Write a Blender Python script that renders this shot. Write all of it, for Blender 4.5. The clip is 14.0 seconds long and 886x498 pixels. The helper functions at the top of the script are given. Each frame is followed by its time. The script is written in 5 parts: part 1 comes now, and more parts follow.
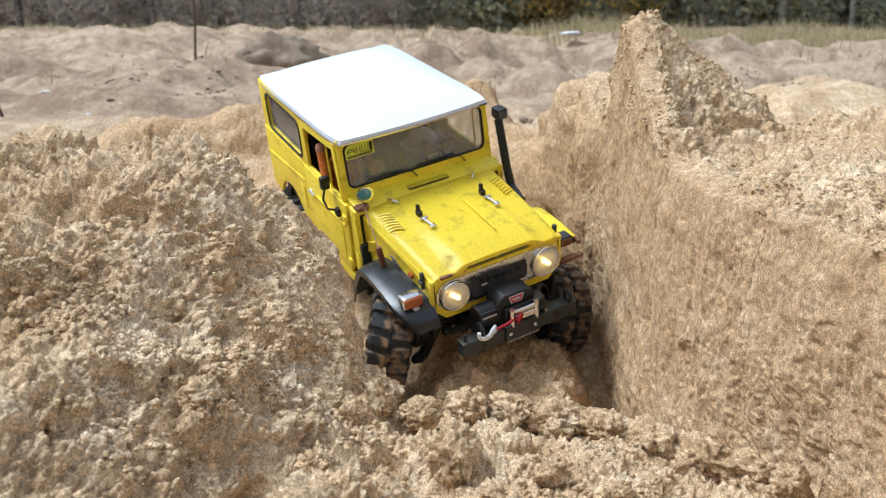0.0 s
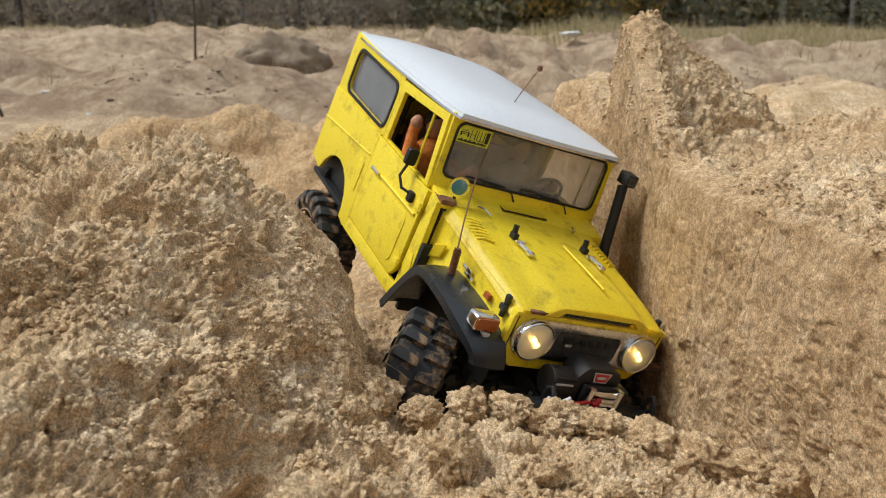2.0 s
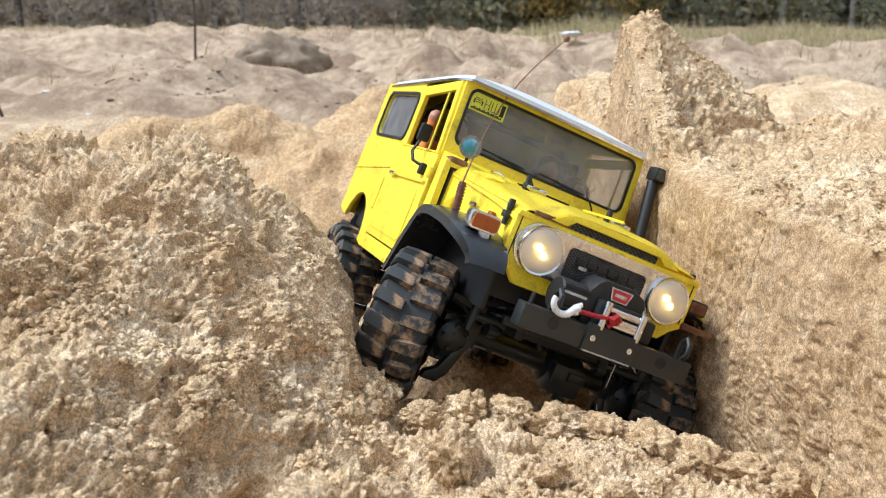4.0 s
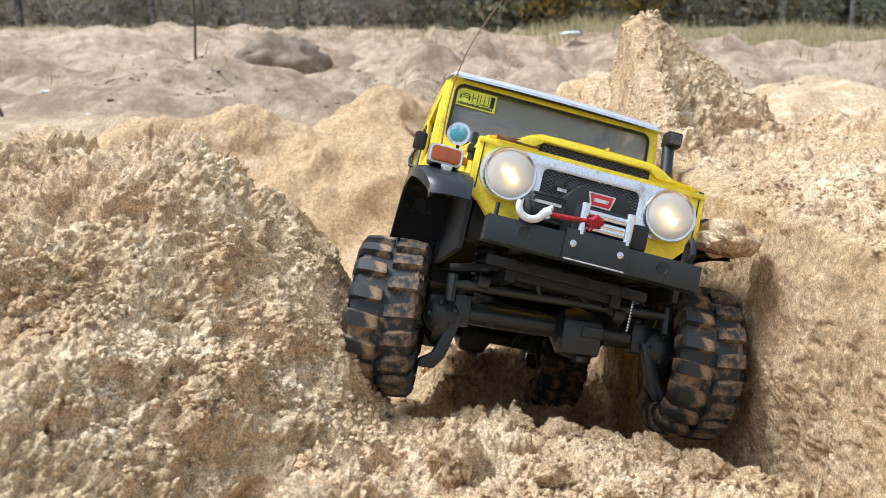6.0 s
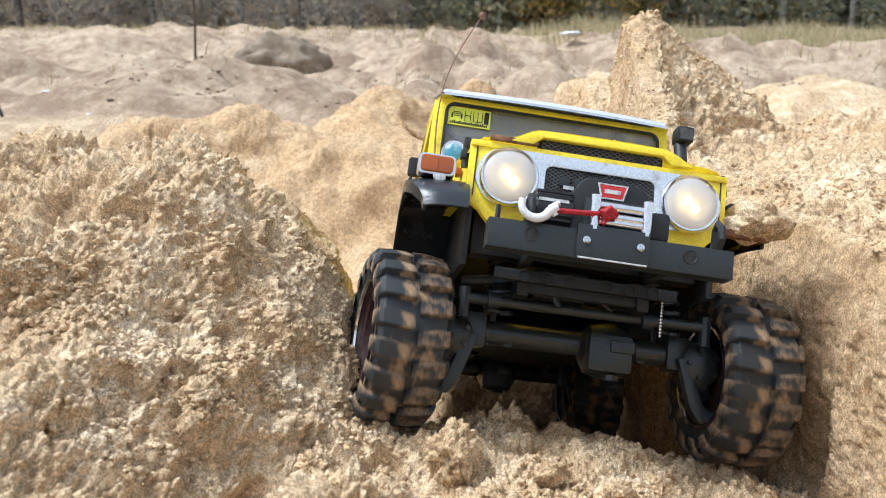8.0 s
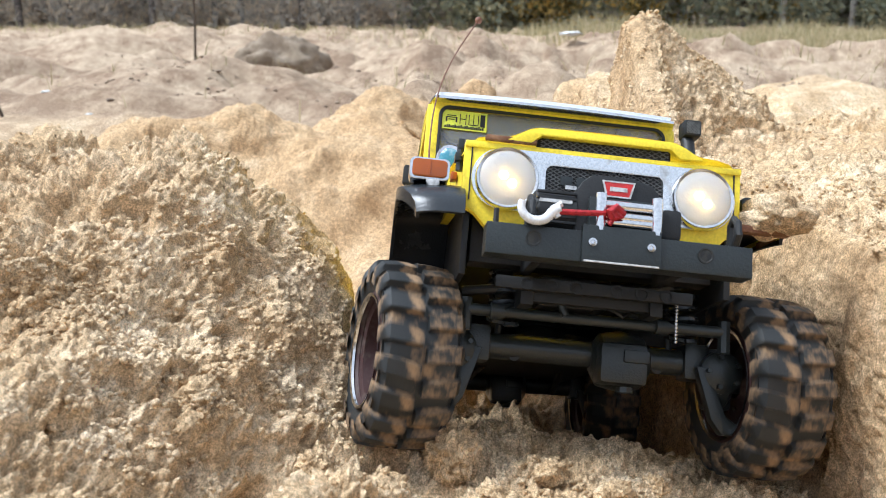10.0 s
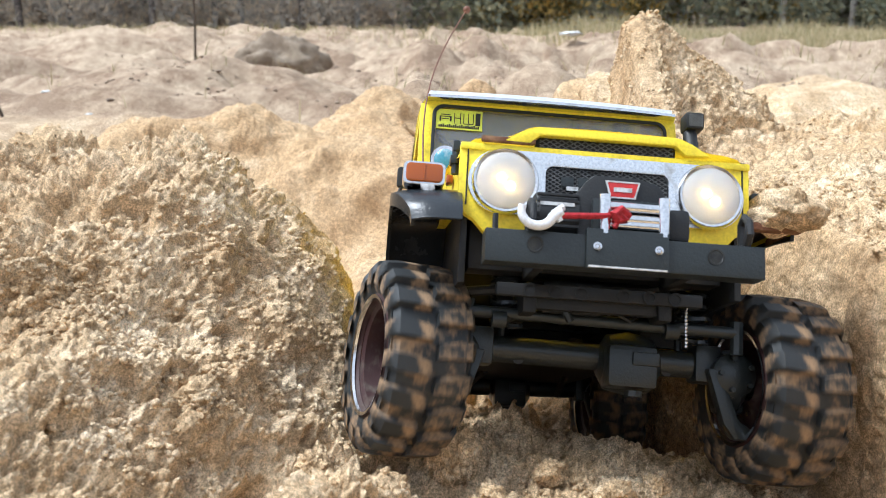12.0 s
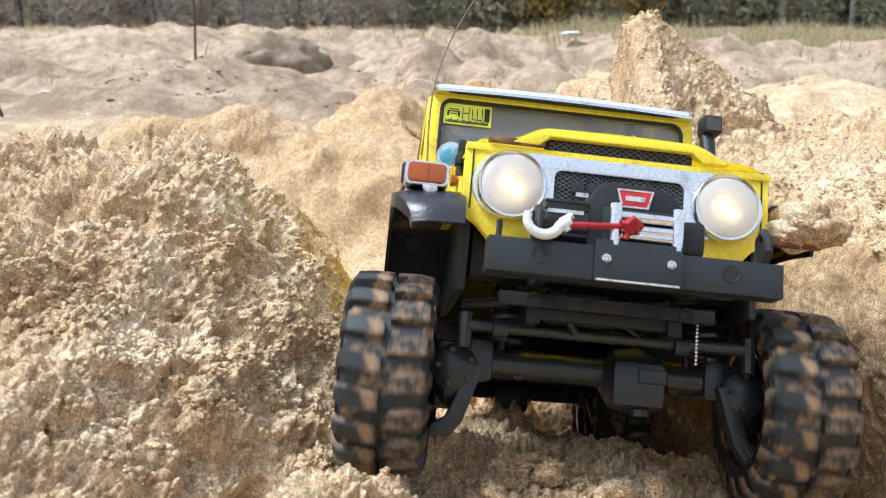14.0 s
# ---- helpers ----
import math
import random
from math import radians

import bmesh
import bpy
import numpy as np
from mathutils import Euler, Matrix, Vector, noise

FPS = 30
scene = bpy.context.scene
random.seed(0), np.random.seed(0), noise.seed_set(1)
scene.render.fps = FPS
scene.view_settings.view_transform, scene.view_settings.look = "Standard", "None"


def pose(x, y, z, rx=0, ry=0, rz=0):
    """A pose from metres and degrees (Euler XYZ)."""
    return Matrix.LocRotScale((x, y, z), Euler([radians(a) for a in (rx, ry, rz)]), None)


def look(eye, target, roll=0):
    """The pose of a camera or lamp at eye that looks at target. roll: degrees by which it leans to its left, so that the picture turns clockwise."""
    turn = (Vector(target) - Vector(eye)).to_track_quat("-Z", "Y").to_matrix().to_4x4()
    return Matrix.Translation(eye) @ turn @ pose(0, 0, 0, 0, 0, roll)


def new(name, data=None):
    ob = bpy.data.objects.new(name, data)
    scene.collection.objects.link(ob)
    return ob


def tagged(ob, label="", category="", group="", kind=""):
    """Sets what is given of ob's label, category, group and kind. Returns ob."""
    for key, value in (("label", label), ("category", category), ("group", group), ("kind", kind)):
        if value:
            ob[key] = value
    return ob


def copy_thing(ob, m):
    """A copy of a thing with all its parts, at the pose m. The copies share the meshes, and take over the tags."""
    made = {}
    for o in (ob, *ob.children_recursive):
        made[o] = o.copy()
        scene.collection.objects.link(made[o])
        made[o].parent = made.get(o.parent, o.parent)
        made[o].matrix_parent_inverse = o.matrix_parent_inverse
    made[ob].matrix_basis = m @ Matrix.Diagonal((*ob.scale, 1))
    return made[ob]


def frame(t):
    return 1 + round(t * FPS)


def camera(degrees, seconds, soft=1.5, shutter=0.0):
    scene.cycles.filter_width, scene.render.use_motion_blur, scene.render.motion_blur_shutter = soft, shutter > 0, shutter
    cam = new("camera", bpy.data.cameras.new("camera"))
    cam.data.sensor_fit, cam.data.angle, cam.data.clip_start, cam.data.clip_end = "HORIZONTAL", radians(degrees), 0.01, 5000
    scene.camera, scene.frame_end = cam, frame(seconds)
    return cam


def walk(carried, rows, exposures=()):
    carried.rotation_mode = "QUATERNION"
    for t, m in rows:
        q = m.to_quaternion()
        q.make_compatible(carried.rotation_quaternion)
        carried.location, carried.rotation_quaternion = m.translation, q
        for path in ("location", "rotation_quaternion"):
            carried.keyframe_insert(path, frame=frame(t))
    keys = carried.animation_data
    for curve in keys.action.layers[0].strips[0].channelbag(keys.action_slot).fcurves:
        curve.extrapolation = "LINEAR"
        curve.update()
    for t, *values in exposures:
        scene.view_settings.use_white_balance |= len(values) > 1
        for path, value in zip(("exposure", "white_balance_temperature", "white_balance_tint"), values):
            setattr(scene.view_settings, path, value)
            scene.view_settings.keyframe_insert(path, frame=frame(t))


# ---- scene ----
# The camera stands still on the sand, a hand's width above it.
EYE_Z = 0.34
cam = camera(51.9, 14.0, soft=0.5, shutter=0.4)
# the clip's camera darkens while the roof is in view, and turns cooler later on
EXPOSURES = ((0.0, 0.24, 5580, 7), (0.5, 0.0, 5840, 7), (1.0, -0.12, 6040, 7), (1.5, -0.22, 6290, 7), (2.0, -0.2, 6340, 7), (2.5, 0.02, 6290, 7), (3.0, 0.28, 6040, 7), (5.3, 0.52, 5590, 7), (8.0, 0.59, 5590, 7), (14.0, 0.67, 5590, 7))
CAM = pose(0, 0, EYE_Z, 75.5, 0, 0)
cam.data.dof.use_dof, cam.data.dof.focus_distance, cam.data.dof.aperture_fstop = True, 0.50, 23
walk(cam, [(0.0, CAM), (14.0, CAM)], EXPOSURES)

# ---- world and light: a bright overcast day ----
SUN_EL, SUN_AZ = 60, 276
world = bpy.data.worlds.new("sky")
scene.world = world
world.use_nodes = True
wn = world.node_tree.nodes
sky = wn.new("ShaderNodeTexSky")
sky.sky_type, sky.sun_disc = "NISHITA", False
sky.sun_elevation, sky.sun_rotation = radians(SUN_EL), radians(SUN_AZ)
sky.air_density, sky.dust_density, sky.ozone_density = 1.0, 6.0, 0.6
veil = wn.new("ShaderNodeMixRGB")
veil.inputs["Fac"].default_value = 0.75
veil.inputs["Color2"].default_value = (8.2, 8.4, 8.8, 1)
world.node_tree.links.new(sky.outputs["Color"], veil.inputs["Color1"])
bg = wn["Background"]
bg.inputs["Strength"].default_value = 0.085
world.node_tree.links.new(veil.outputs["Color"], bg.inputs["Color"])

sun = new("sun", bpy.data.lights.new("sun", "SUN"))
sun.data.energy, sun.data.angle, sun.data.color = 3.0, radians(24), (1.0, 0.97, 0.92)
az, el = radians(SUN_AZ), radians(SUN_EL)
sun.matrix_world = look((math.sin(az) * math.cos(el), math.cos(az) * math.cos(el), math.sin(el)), (0, 0, 0))


# ---- materials ----
def ramp(nt, src, stops):
    n = nt.nodes.new("ShaderNodeValToRGB")
    while len(n.color_ramp.elements) < len(stops):
        n.color_ramp.elements.new(0.5)
    for e, (p, c) in zip(n.color_ramp.elements, stops):
        e.position, e.color = p, (*c, 1) if len(c) == 3 else c
    nt.links.new(src, n.inputs["Fac"])
    return n.outputs["Color"]


def noise_tex(nt, scale, detail=4, rough=0.6, coords=None):
    n = nt.nodes.new("ShaderNodeTexNoise")
    n.inputs["Scale"].default_value, n.inputs["Detail"].default_value, n.inputs["Roughness"].default_value = scale, detail, rough
    if coords is not None:
        nt.links.new(coords, n.inputs["Vector"])
    return n.outputs["Fac"]


def mixed(nt, fac, a, b, mode="MIX"):
    n = nt.nodes.new("ShaderNodeMixRGB")
    n.blend_type = mode
    for key, v in (("Fac", fac), ("Color1", a), ("Color2", b)):
        if isinstance(v, (int, float)):
            n.inputs[key].default_value = v
        elif isinstance(v, tuple):
            n.inputs[key].default_value = (*v, 1)
        else:
            nt.links.new(v, n.inputs[key])
    return n.outputs["Color"]


def material(name, color=(0.5, 0.5, 0.5), rough=0.5, metal=0.0):
    m = bpy.data.materials.new(name)
    m.use_nodes = True
    p = m.node_tree.nodes["Principled BSDF"]
    p.inputs["Base Color"].default_value = (*color, 1)
    p.inputs["Roughness"].default_value, p.inputs["Metallic"].default_value = rough, metal
    co = m.node_tree.nodes.new("ShaderNodeTexCoord").outputs["Object"]
    return m, m.node_tree, p, co


def bump(nt, p, height, strength, distance):
    b = nt.nodes.new("ShaderNodeBump")
    b.inputs["Strength"].default_value, b.inputs["Distance"].default_value = strength, distance
    nt.links.new(height, b.inputs["Height"])
    nt.links.new(b.outputs["Normal"], p.inputs["Normal"])
    return b


def worn(name, color, rough, stain, scale=60, low=0.45, high=0.7, metal=0.0, fine=900, dent=0.0004, amount=1.0):
    """A surface with stains of another colour, at two scales, and a fine relief."""
    m, nt, p, co = material(name, color, rough, metal)
    a = noise_tex(nt, scale, 6, 0.65, co)
    b = noise_tex(nt, fine, 3, 0.6, co)
    mask = ramp(nt, a, [(low, (0, 0, 0)), (high, (amount, amount, amount))])
    tone = ramp(nt, b, [(0.3, (0.85, 0.85, 0.85)), (0.7, (1.08, 1.08, 1.08))])
    c = mixed(nt, mask, color, stain)
    nt.links.new(mixed(nt, 1.0, c, tone, "MULTIPLY"), p.inputs["Base Color"])
    r = ramp(nt, a, [(low, (rough,) * 3), (high, (min(1, rough + 0.3),) * 3)])
    nt.links.new(r, p.inputs["Roughness"])
    bump(nt, p, b, 0.4, dent)
    return m


def sand_material():
    m, nt, p, co = material("sand", rough=0.92)
    p.inputs["Specular IOR Level"].default_value = 0.15
    big = noise_tex(nt, 3.0, 5, 0.6, co)
    mid = noise_tex(nt, 27, 7, 0.72, co)
    fine = noise_tex(nt, 1000, 5, 0.82, co)
    grain = nt.nodes.new("ShaderNodeTexVoronoi")
    grain.inputs["Scale"].default_value = 1900
    nt.links.new(co, grain.inputs["Vector"])
    dry = ramp(nt, mid, [(0.34, (0.475, 0.335, 0.193)), (0.5, (0.62, 0.473, 0.303)), (0.66, (0.765, 0.635, 0.462))])
    tint = ramp(nt, big, [(0.35, (0.94, 0.89, 0.82)), (0.65, (1.05, 1.04, 1.03))])
    c = mixed(nt, 1.0, dry, tint, "MULTIPLY")
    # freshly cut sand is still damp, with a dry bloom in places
    darkened = nt.nodes.new("ShaderNodeAttribute")
    darkened.attribute_name = "damp"
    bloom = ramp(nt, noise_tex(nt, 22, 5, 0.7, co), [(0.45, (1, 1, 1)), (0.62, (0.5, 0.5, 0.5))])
    # the same tone paints patchy shade on the left bank's face
    c = mixed(nt, mixed(nt, 1.0, darkened.outputs["Fac"], bloom, "MULTIPLY"), c, (0.49, 0.337, 0.192))
    # darker earth lies on the pit's far slope
    axes = nt.nodes.new("ShaderNodeSeparateXYZ")
    nt.links.new(co, axes.inputs[0])
    slope = nt.nodes.new("ShaderNodeMapRange")
    slope.inputs["From Min"].default_value, slope.inputs["From Max"].default_value, slope.inputs["To Max"].default_value = 1.5, 2.6, 0.95
    nt.links.new(axes.outputs["Y"], slope.inputs["Value"])
    soil = ramp(nt, mixed(nt, 0.45, noise_tex(nt, 2.6, 9, 0.75, co), noise_tex(nt, 11, 6, 0.75, co)), [(0.44, (0, 0, 0)), (0.56, (1, 1, 1))])
    patch = mixed(nt, slope.outputs["Result"], (0.0, 0.0, 0.0), soil)
    pale = mixed(nt, slope.outputs["Result"], c, (0.42, 0.335, 0.25))
    c = mixed(nt, patch, mixed(nt, 0.9, c, pale), (0.23, 0.16, 0.11))
    # crust and speck tones follow the bump, painting shade into its hollows
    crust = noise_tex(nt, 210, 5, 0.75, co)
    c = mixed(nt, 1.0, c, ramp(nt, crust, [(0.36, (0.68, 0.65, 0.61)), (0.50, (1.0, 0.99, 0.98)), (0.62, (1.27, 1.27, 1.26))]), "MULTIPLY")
    speck_shade = ramp(nt, fine, [(0.35, (0.45, 0.42, 0.38)), (0.48, (0.98, 0.98, 0.98)), (0.59, (1.5, 1.5, 1.49))])
    c = mixed(nt, 0.95, c, speck_shade, "MULTIPLY")
    gtone = ramp(nt, grain.outputs["Color"], [(0.1, (0.75, 0.74, 0.72)), (0.9, (1.2, 1.2, 1.2))])
    c = mixed(nt, 0.45, c, gtone, "MULTIPLY")
    nt.links.new(c, p.inputs["Base Color"])
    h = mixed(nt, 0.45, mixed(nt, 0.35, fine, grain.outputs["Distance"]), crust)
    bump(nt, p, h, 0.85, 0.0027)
    return m


def glass_material(name, tint, gloss=0.02, ior=1.65):
    m = bpy.data.materials.new(name)
    m.use_nodes = True
    nt = m.node_tree
    nt.nodes.remove(nt.nodes["Principled BSDF"])
    clear, shine = nt.nodes.new("ShaderNodeBsdfTransparent"), nt.nodes.new("ShaderNodeBsdfGlossy")
    clear.inputs["Color"].default_value = (*tint, 1)
    shine.inputs["Roughness"].default_value = gloss
    fr, mx = nt.nodes.new("ShaderNodeFresnel"), nt.nodes.new("ShaderNodeMixShader")
    fr.inputs["IOR"].default_value = ior
    nt.links.new(fr.outputs["Fac"], mx.inputs["Fac"])
    nt.links.new(clear.outputs[0], mx.inputs[1])
    nt.links.new(shine.outputs[0], mx.inputs[2])
    # a thin film of dust, made paler to stand in for reflected sky
    dust_sheen, film = nt.nodes.new("ShaderNodeBsdfDiffuse"), nt.nodes.new("ShaderNodeMixShader")
    dust_sheen.inputs["Color"].default_value = (0.56, 0.56, 0.57, 1)
    co = nt.nodes.new("ShaderNodeTexCoord").outputs["Object"]
    nt.links.new(ramp(nt, noise_tex(nt, 70, 5, 0.6, co), [(0.35, (0.17, 0.17, 0.17)), (0.75, (0.34, 0.34, 0.34))]), film.inputs["Fac"])
    nt.links.new(mx.outputs[0], film.inputs[1])
    nt.links.new(dust_sheen.outputs[0], film.inputs[2])
    nt.links.new(film.outputs[0], nt.nodes["Material Output"].inputs["Surface"])
    return m


SAND = sand_material()
YELLOW = worn("yellow paint", (0.93, 0.735, 0.03), 0.42, (0.24, 0.14, 0.02), 62, 0.53, 0.80, fine=700, dent=0.0001, amount=0.75)
WHITE = worn("white roof paint", (0.78, 0.83, 0.90), 0.28, (0.55, 0.55, 0.55), 40, 0.6, 0.85, dent=0.0001, amount=0.4)
BLACK = worn("black plastic", (0.010, 0.0105, 0.0115), 0.55, (0.05, 0.042, 0.03), 90, 0.62, 0.9, amount=0.4)
FENDER = worn("black fender plastic", (0.022, 0.026, 0.031), 0.27, (0.10, 0.09, 0.08), 70, 0.62, 0.85, amount=0.5)
RUBBER = worn("tyre rubber", (0.026, 0.029, 0.031), 0.55, (0.33, 0.215, 0.12), 80, 0.51, 0.63, dent=0.0004)
CHROME = worn("chrome", (0.75, 0.75, 0.76), 0.16, (0.3, 0.28, 0.25), 120, 0.6, 0.9, metal=1.0, dent=0.00005)
SILVER = worn("silver bezel", (0.82, 0.83, 0.84), 0.27, (0.35, 0.3, 0.24), 90, 0.58, 0.85, metal=1.0, dent=0.0001)
RUST = worn("rust", (0.13, 0.05, 0.025), 0.85, (0.35, 0.2, 0.1), 150, 0.4, 0.7)
GLASS = glass_material("glass", (0.93, 0.94, 0.95), ior=1.5)
SIDEGLASS = glass_material("shiny side glass", (0.86, 0.88, 0.88), 0.06, 2.8)


# ---- helpers for shapes ----
def part(name, bm, mat, parent=None, label="", smooth=True):
    """Links a bmesh as one mesh object under a thing or a part."""
    me = bpy.data.meshes.new(name)
    bmesh.ops.recalc_face_normals(bm, faces=bm.faces)
    bm.to_mesh(me)
    bm.free()
    me.materials.append(mat)
    ob = new(name, me)
    if smooth:
        me.shade_smooth()
        me.set_sharp_from_angle(angle=radians(38))
    if parent is not None:
        ob.parent = parent
    if label:
        tagged(ob, label)
    return ob


def hash3(i, j, k, seed):
    h = (i.astype(np.int64) * 374761393 + j.astype(np.int64) * 668265263 + k.astype(np.int64) * 2147483647 + seed * 974634777) & 0xFFFFFFFF
    h = ((h ^ (h >> 13)) * 1274126177) & 0xFFFFFFFF
    h = ((h ^ (h >> 16)) * 2246822519) & 0xFFFFFFFF
    return ((h ^ (h >> 15)) & 0xFFFFFF) / float(0xFFFFFF)


def value_noise(p, seed=0):
    """Smooth noise from -1 to 1 at the rows of p."""
    c = np.floor(p)
    f = p - c
    f = f * f * f * (f * (f * 6 - 15) + 10)
    c = c.astype(np.int64)
    out = np.zeros(len(p))
    for dx in (0, 1):
        for dy in (0, 1):
            for dz in (0, 1):
                w = (f[:, 0] if dx else 1 - f[:, 0]) * (f[:, 1] if dy else 1 - f[:, 1]) * (f[:, 2] if dz else 1 - f[:, 2])
                out += w * hash3(c[:, 0] + dx, c[:, 1] + dy, c[:, 2] + dz, seed)
    return out * 2 - 1


def cell_noise(p, seed=0):
    """Distance to the nearest scattered point: round lumps."""
    c = np.floor(p).astype(np.int64)
    best = np.full(len(p), 9.0)
    for dx in (-1, 0, 1):
        for dy in (-1, 0, 1):
            for dz in (-1, 0, 1):
                i, j, k = c[:, 0] + dx, c[:, 1] + dy, c[:, 2] + dz
                q = np.stack([i + hash3(i, j, k, seed), j + hash3(i, j, k, seed + 1), k + hash3(i, j, k, seed + 2)], 1)
                best = np.minimum(best, ((q - p) ** 2).sum(1))
    return np.sqrt(best)


def fbm(p, scale, octaves=4, seed=0, gain=0.5):
    a, total = 1.0, np.zeros(len(p))
    for o in range(octaves):
        total += a * value_noise(p * scale * 2.03 ** o, seed + 7 * o)
        a *= gain
    return total


def smooth(a, b, x):
    t = np.clip((x - a) / (b - a), 0, 1)
    return t * t * (3 - 2 * t)


# ---- the ground: one sheet, with the dug trench, its banks, the pit's far slope and the field behind ----
CUT_Y = (0.0, 0.30, 0.36, 0.394, 0.400, 0.45, 0.483, 0.490, 0.54, 0.58, 0.65, 0.75, 0.85, 0.95, 1.05, 1.2, 1.35)
CUT_X = (0.24, 0.205, 0.188, 0.178, 0.184, 0.168, 0.160, 0.166, 0.152, 0.147, 0.144, 0.143, 0.142, 0.12, 0.07, 0.0, -0.06)
RUT_Y = (0.0, 0.30, 0.36, 0.41, 0.45, 0.49, 0.54, 0.58, 0.65, 0.75, 0.85, 0.95, 1.05, 1.2, 1.35)
RUT_LZ = (0.16, 0.152, 0.148, 0.146, 0.142, 0.113, 0.078, 0.046, 0.016, 0.008, 0.036, 0.066, 0.10, 0.18, 0.225)
RUT_RZ = (0.15, 0.132, 0.125, 0.118, 0.102, 0.075, 0.040, 0.016, 0.005, 0.016, 0.044, 0.072, 0.105, 0.18, 0.225)
RUT_LX = (-0.03, -0.030, -0.030, -0.033, -0.040, -0.042, -0.043, -0.043, -0.043, -0.045, -0.09, -0.15, -0.20, -0.27, -0.33)
RUT_RX = (0.15, 0.150, 0.150, 0.147, 0.140, 0.128, 0.112, 0.106, 0.107, 0.111, 0.113, 0.09, 0.03, -0.04, -0.10)
WALL_L = (-0.12, -0.086, -0.062, -0.045, -0.040, -0.041, -0.048, -0.066, -0.100, -0.170, -0.23, -0.29, -0.34, -0.40, -0.45)


def plateau(x, y):
    """The ground level away from the trench."""
    near = 0.250 + 0.005 * smooth(0.05, -0.05, x)
    lane = 0.10 - 0.02 * smooth(0.5, 3, np.abs(x))
    g = near + (lane - near) * smooth(0.57, 0.98, y) * smooth(-0.02, -0.22, x)
    g = g + (0.12 - g) * smooth(0.80, 1.25, y) * smooth(-0.22, 0.06, x)
    back = 4.2 + 3.6 * smooth(2.5, -4.0, x)
    g = g + (0.15 - lane) * smooth(2.2, back, y) * smooth(0.9, 1.6, y)
    g = g + (0.05 - 0.15) * smooth(back + 1, back + 9, y)
    return g


def bump_at(x, y, cx, cy, sx, sy, turn=0.0, power=2.0):
    c, s = math.cos(turn), math.sin(turn)
    u, v = (c * (x - cx) + s * (y - cy)) / sx, (-s * (x - cx) + c * (y - cy)) / sy
    return np.exp(-(np.abs(u) ** power + np.abs(v) ** power))


def ground_height(x, y):
    g = plateau(x, y)
    # far relief of the pit's slope
    p = np.stack([x.ravel(), y.ravel(), 0 * x.ravel()], 1)
    far = smooth(1.4, 3.0, y).ravel()
    g = g + (far * (0.06 * fbm(p, 1.1, 3, 11) + 0.05 * fbm(p, 3.3, 3, 12) - 0.05 * np.abs(fbm(p, 0.55, 2, 13)) * smooth(14, 8, y).ravel())).reshape(x.shape)
    edge = 4.75 + 0.25 * fbm(p, 1.7, 2, 17).reshape(x.shape)
    g = g - 0.10 * smooth(3.0, 4.0, y) * smooth(edge + 0.22, edge, y) * smooth(0.1, 0.5, x) - 0.05 * smooth(3.0, 4.0, y) * smooth(edge + 0.9, edge + 0.6, y) * smooth(0.3, -0.4, x)
    g = g + 0.10 * bump_at(x, y, -2.35, 4.6, 0.35, 0.4) + 0.09 * bump_at(x, y, -1.9, 5.2, 0.25, 0.3)
    near = (1 - far)
    g = g + (near * 0.012 * fbm(p, 7, 2, 15)).reshape(x.shape)
    # heaps on the banks
    g = g + 0.010 * bump_at(x, y, -0.245, 0.57, 0.022, 0.03) + 0.013 * bump_at(x, y, -0.145, 0.55, 0.03, 0.05)
    g = g + 0.160 * bump_at(x, y, -0.34, 1.20, 0.13, 0.09, power=2.5) + 0.07 * bump_at(x, y, -0.17, 1.36, 0.12, 0.11) + 0.05 * bump_at(x, y, 0.03, 1.5, 0.2, 0.15)
    g = g + 0.07 * bump_at(x, y, 0.055, 1.50, 0.035, 0.04) + 0.11 * bump_at(x, y, 0.80, 1.75, 0.35, 0.25)
    g = g + 0.078 * bump_at(x, y, 0.155, 1.0, 0.06, 0.12, power=3)
    # the tall spike of sand on the other bank, with a long shoulder
    slab_top = 0.106 - 0.56 * np.maximum(0, x - 0.178) - 0.40 * np.clip(x - 0.178, 0, 0.035) - 0.70 * np.maximum(0, 0.79 - y + 0.25 * (x - 0.18)) - 1.5 * np.maximum(0, y - 0.815)
    spike = 0.5 * (slab_top + np.sqrt(slab_top ** 2 + 0.008 ** 2)) - 0.002
    # a hollow runs down its near face
    spike = spike - 0.012 * bump_at(x, y, 0.198, 0.735, 0.010, 0.05, 0.35) * smooth(0.0, 0.03, spike)
    # trench
    fl, fr = np.interp(y, RUT_Y, RUT_LZ), np.interp(y, RUT_Y, RUT_RZ)
    xl, xr = np.interp(y, RUT_Y, RUT_LX), np.interp(y, RUT_Y, RUT_RX)
    wl, wr = np.interp(y, RUT_Y, WALL_L), np.interp(y, CUT_Y, CUT_X)
    k = np.clip((x - xl) / (xr - xl), -0.3, 1.3)
    floor = fl + (fr - fl) * k + 0.010 * smooth(0.12, 0.35, k) * smooth(0.88, 0.65, k) * smooth(0.52, 0.44, y)
    # added ridge between the wheel tracks, hiding lit floor so the belly looks dark
    ridge = smooth(0.14, 0.34, k) * smooth(1.12, 0.92, k)
    ridge_top = np.interp(y, (0.46, 0.50, 0.54, 0.60, 0.66, 0.70, 0.76, 0.86, 1.00), (0.112, 0.075, 0.045, 0.033, 0.042, 0.055, 0.050, 0.047, 0.06))
    floor = floor + np.maximum(0, ridge_top - floor) * ridge * smooth(0.46, 0.50, y) * smooth(1.00, 0.86, y)
    d = wl - x
    steep = np.interp(d, (0, 0.008, 0.020, 0.038, 0.0525, 0.069, 0.090, 0.125), (0, 0.48, 0.66, 0.76, 0.84, 0.90, 0.955, 1))
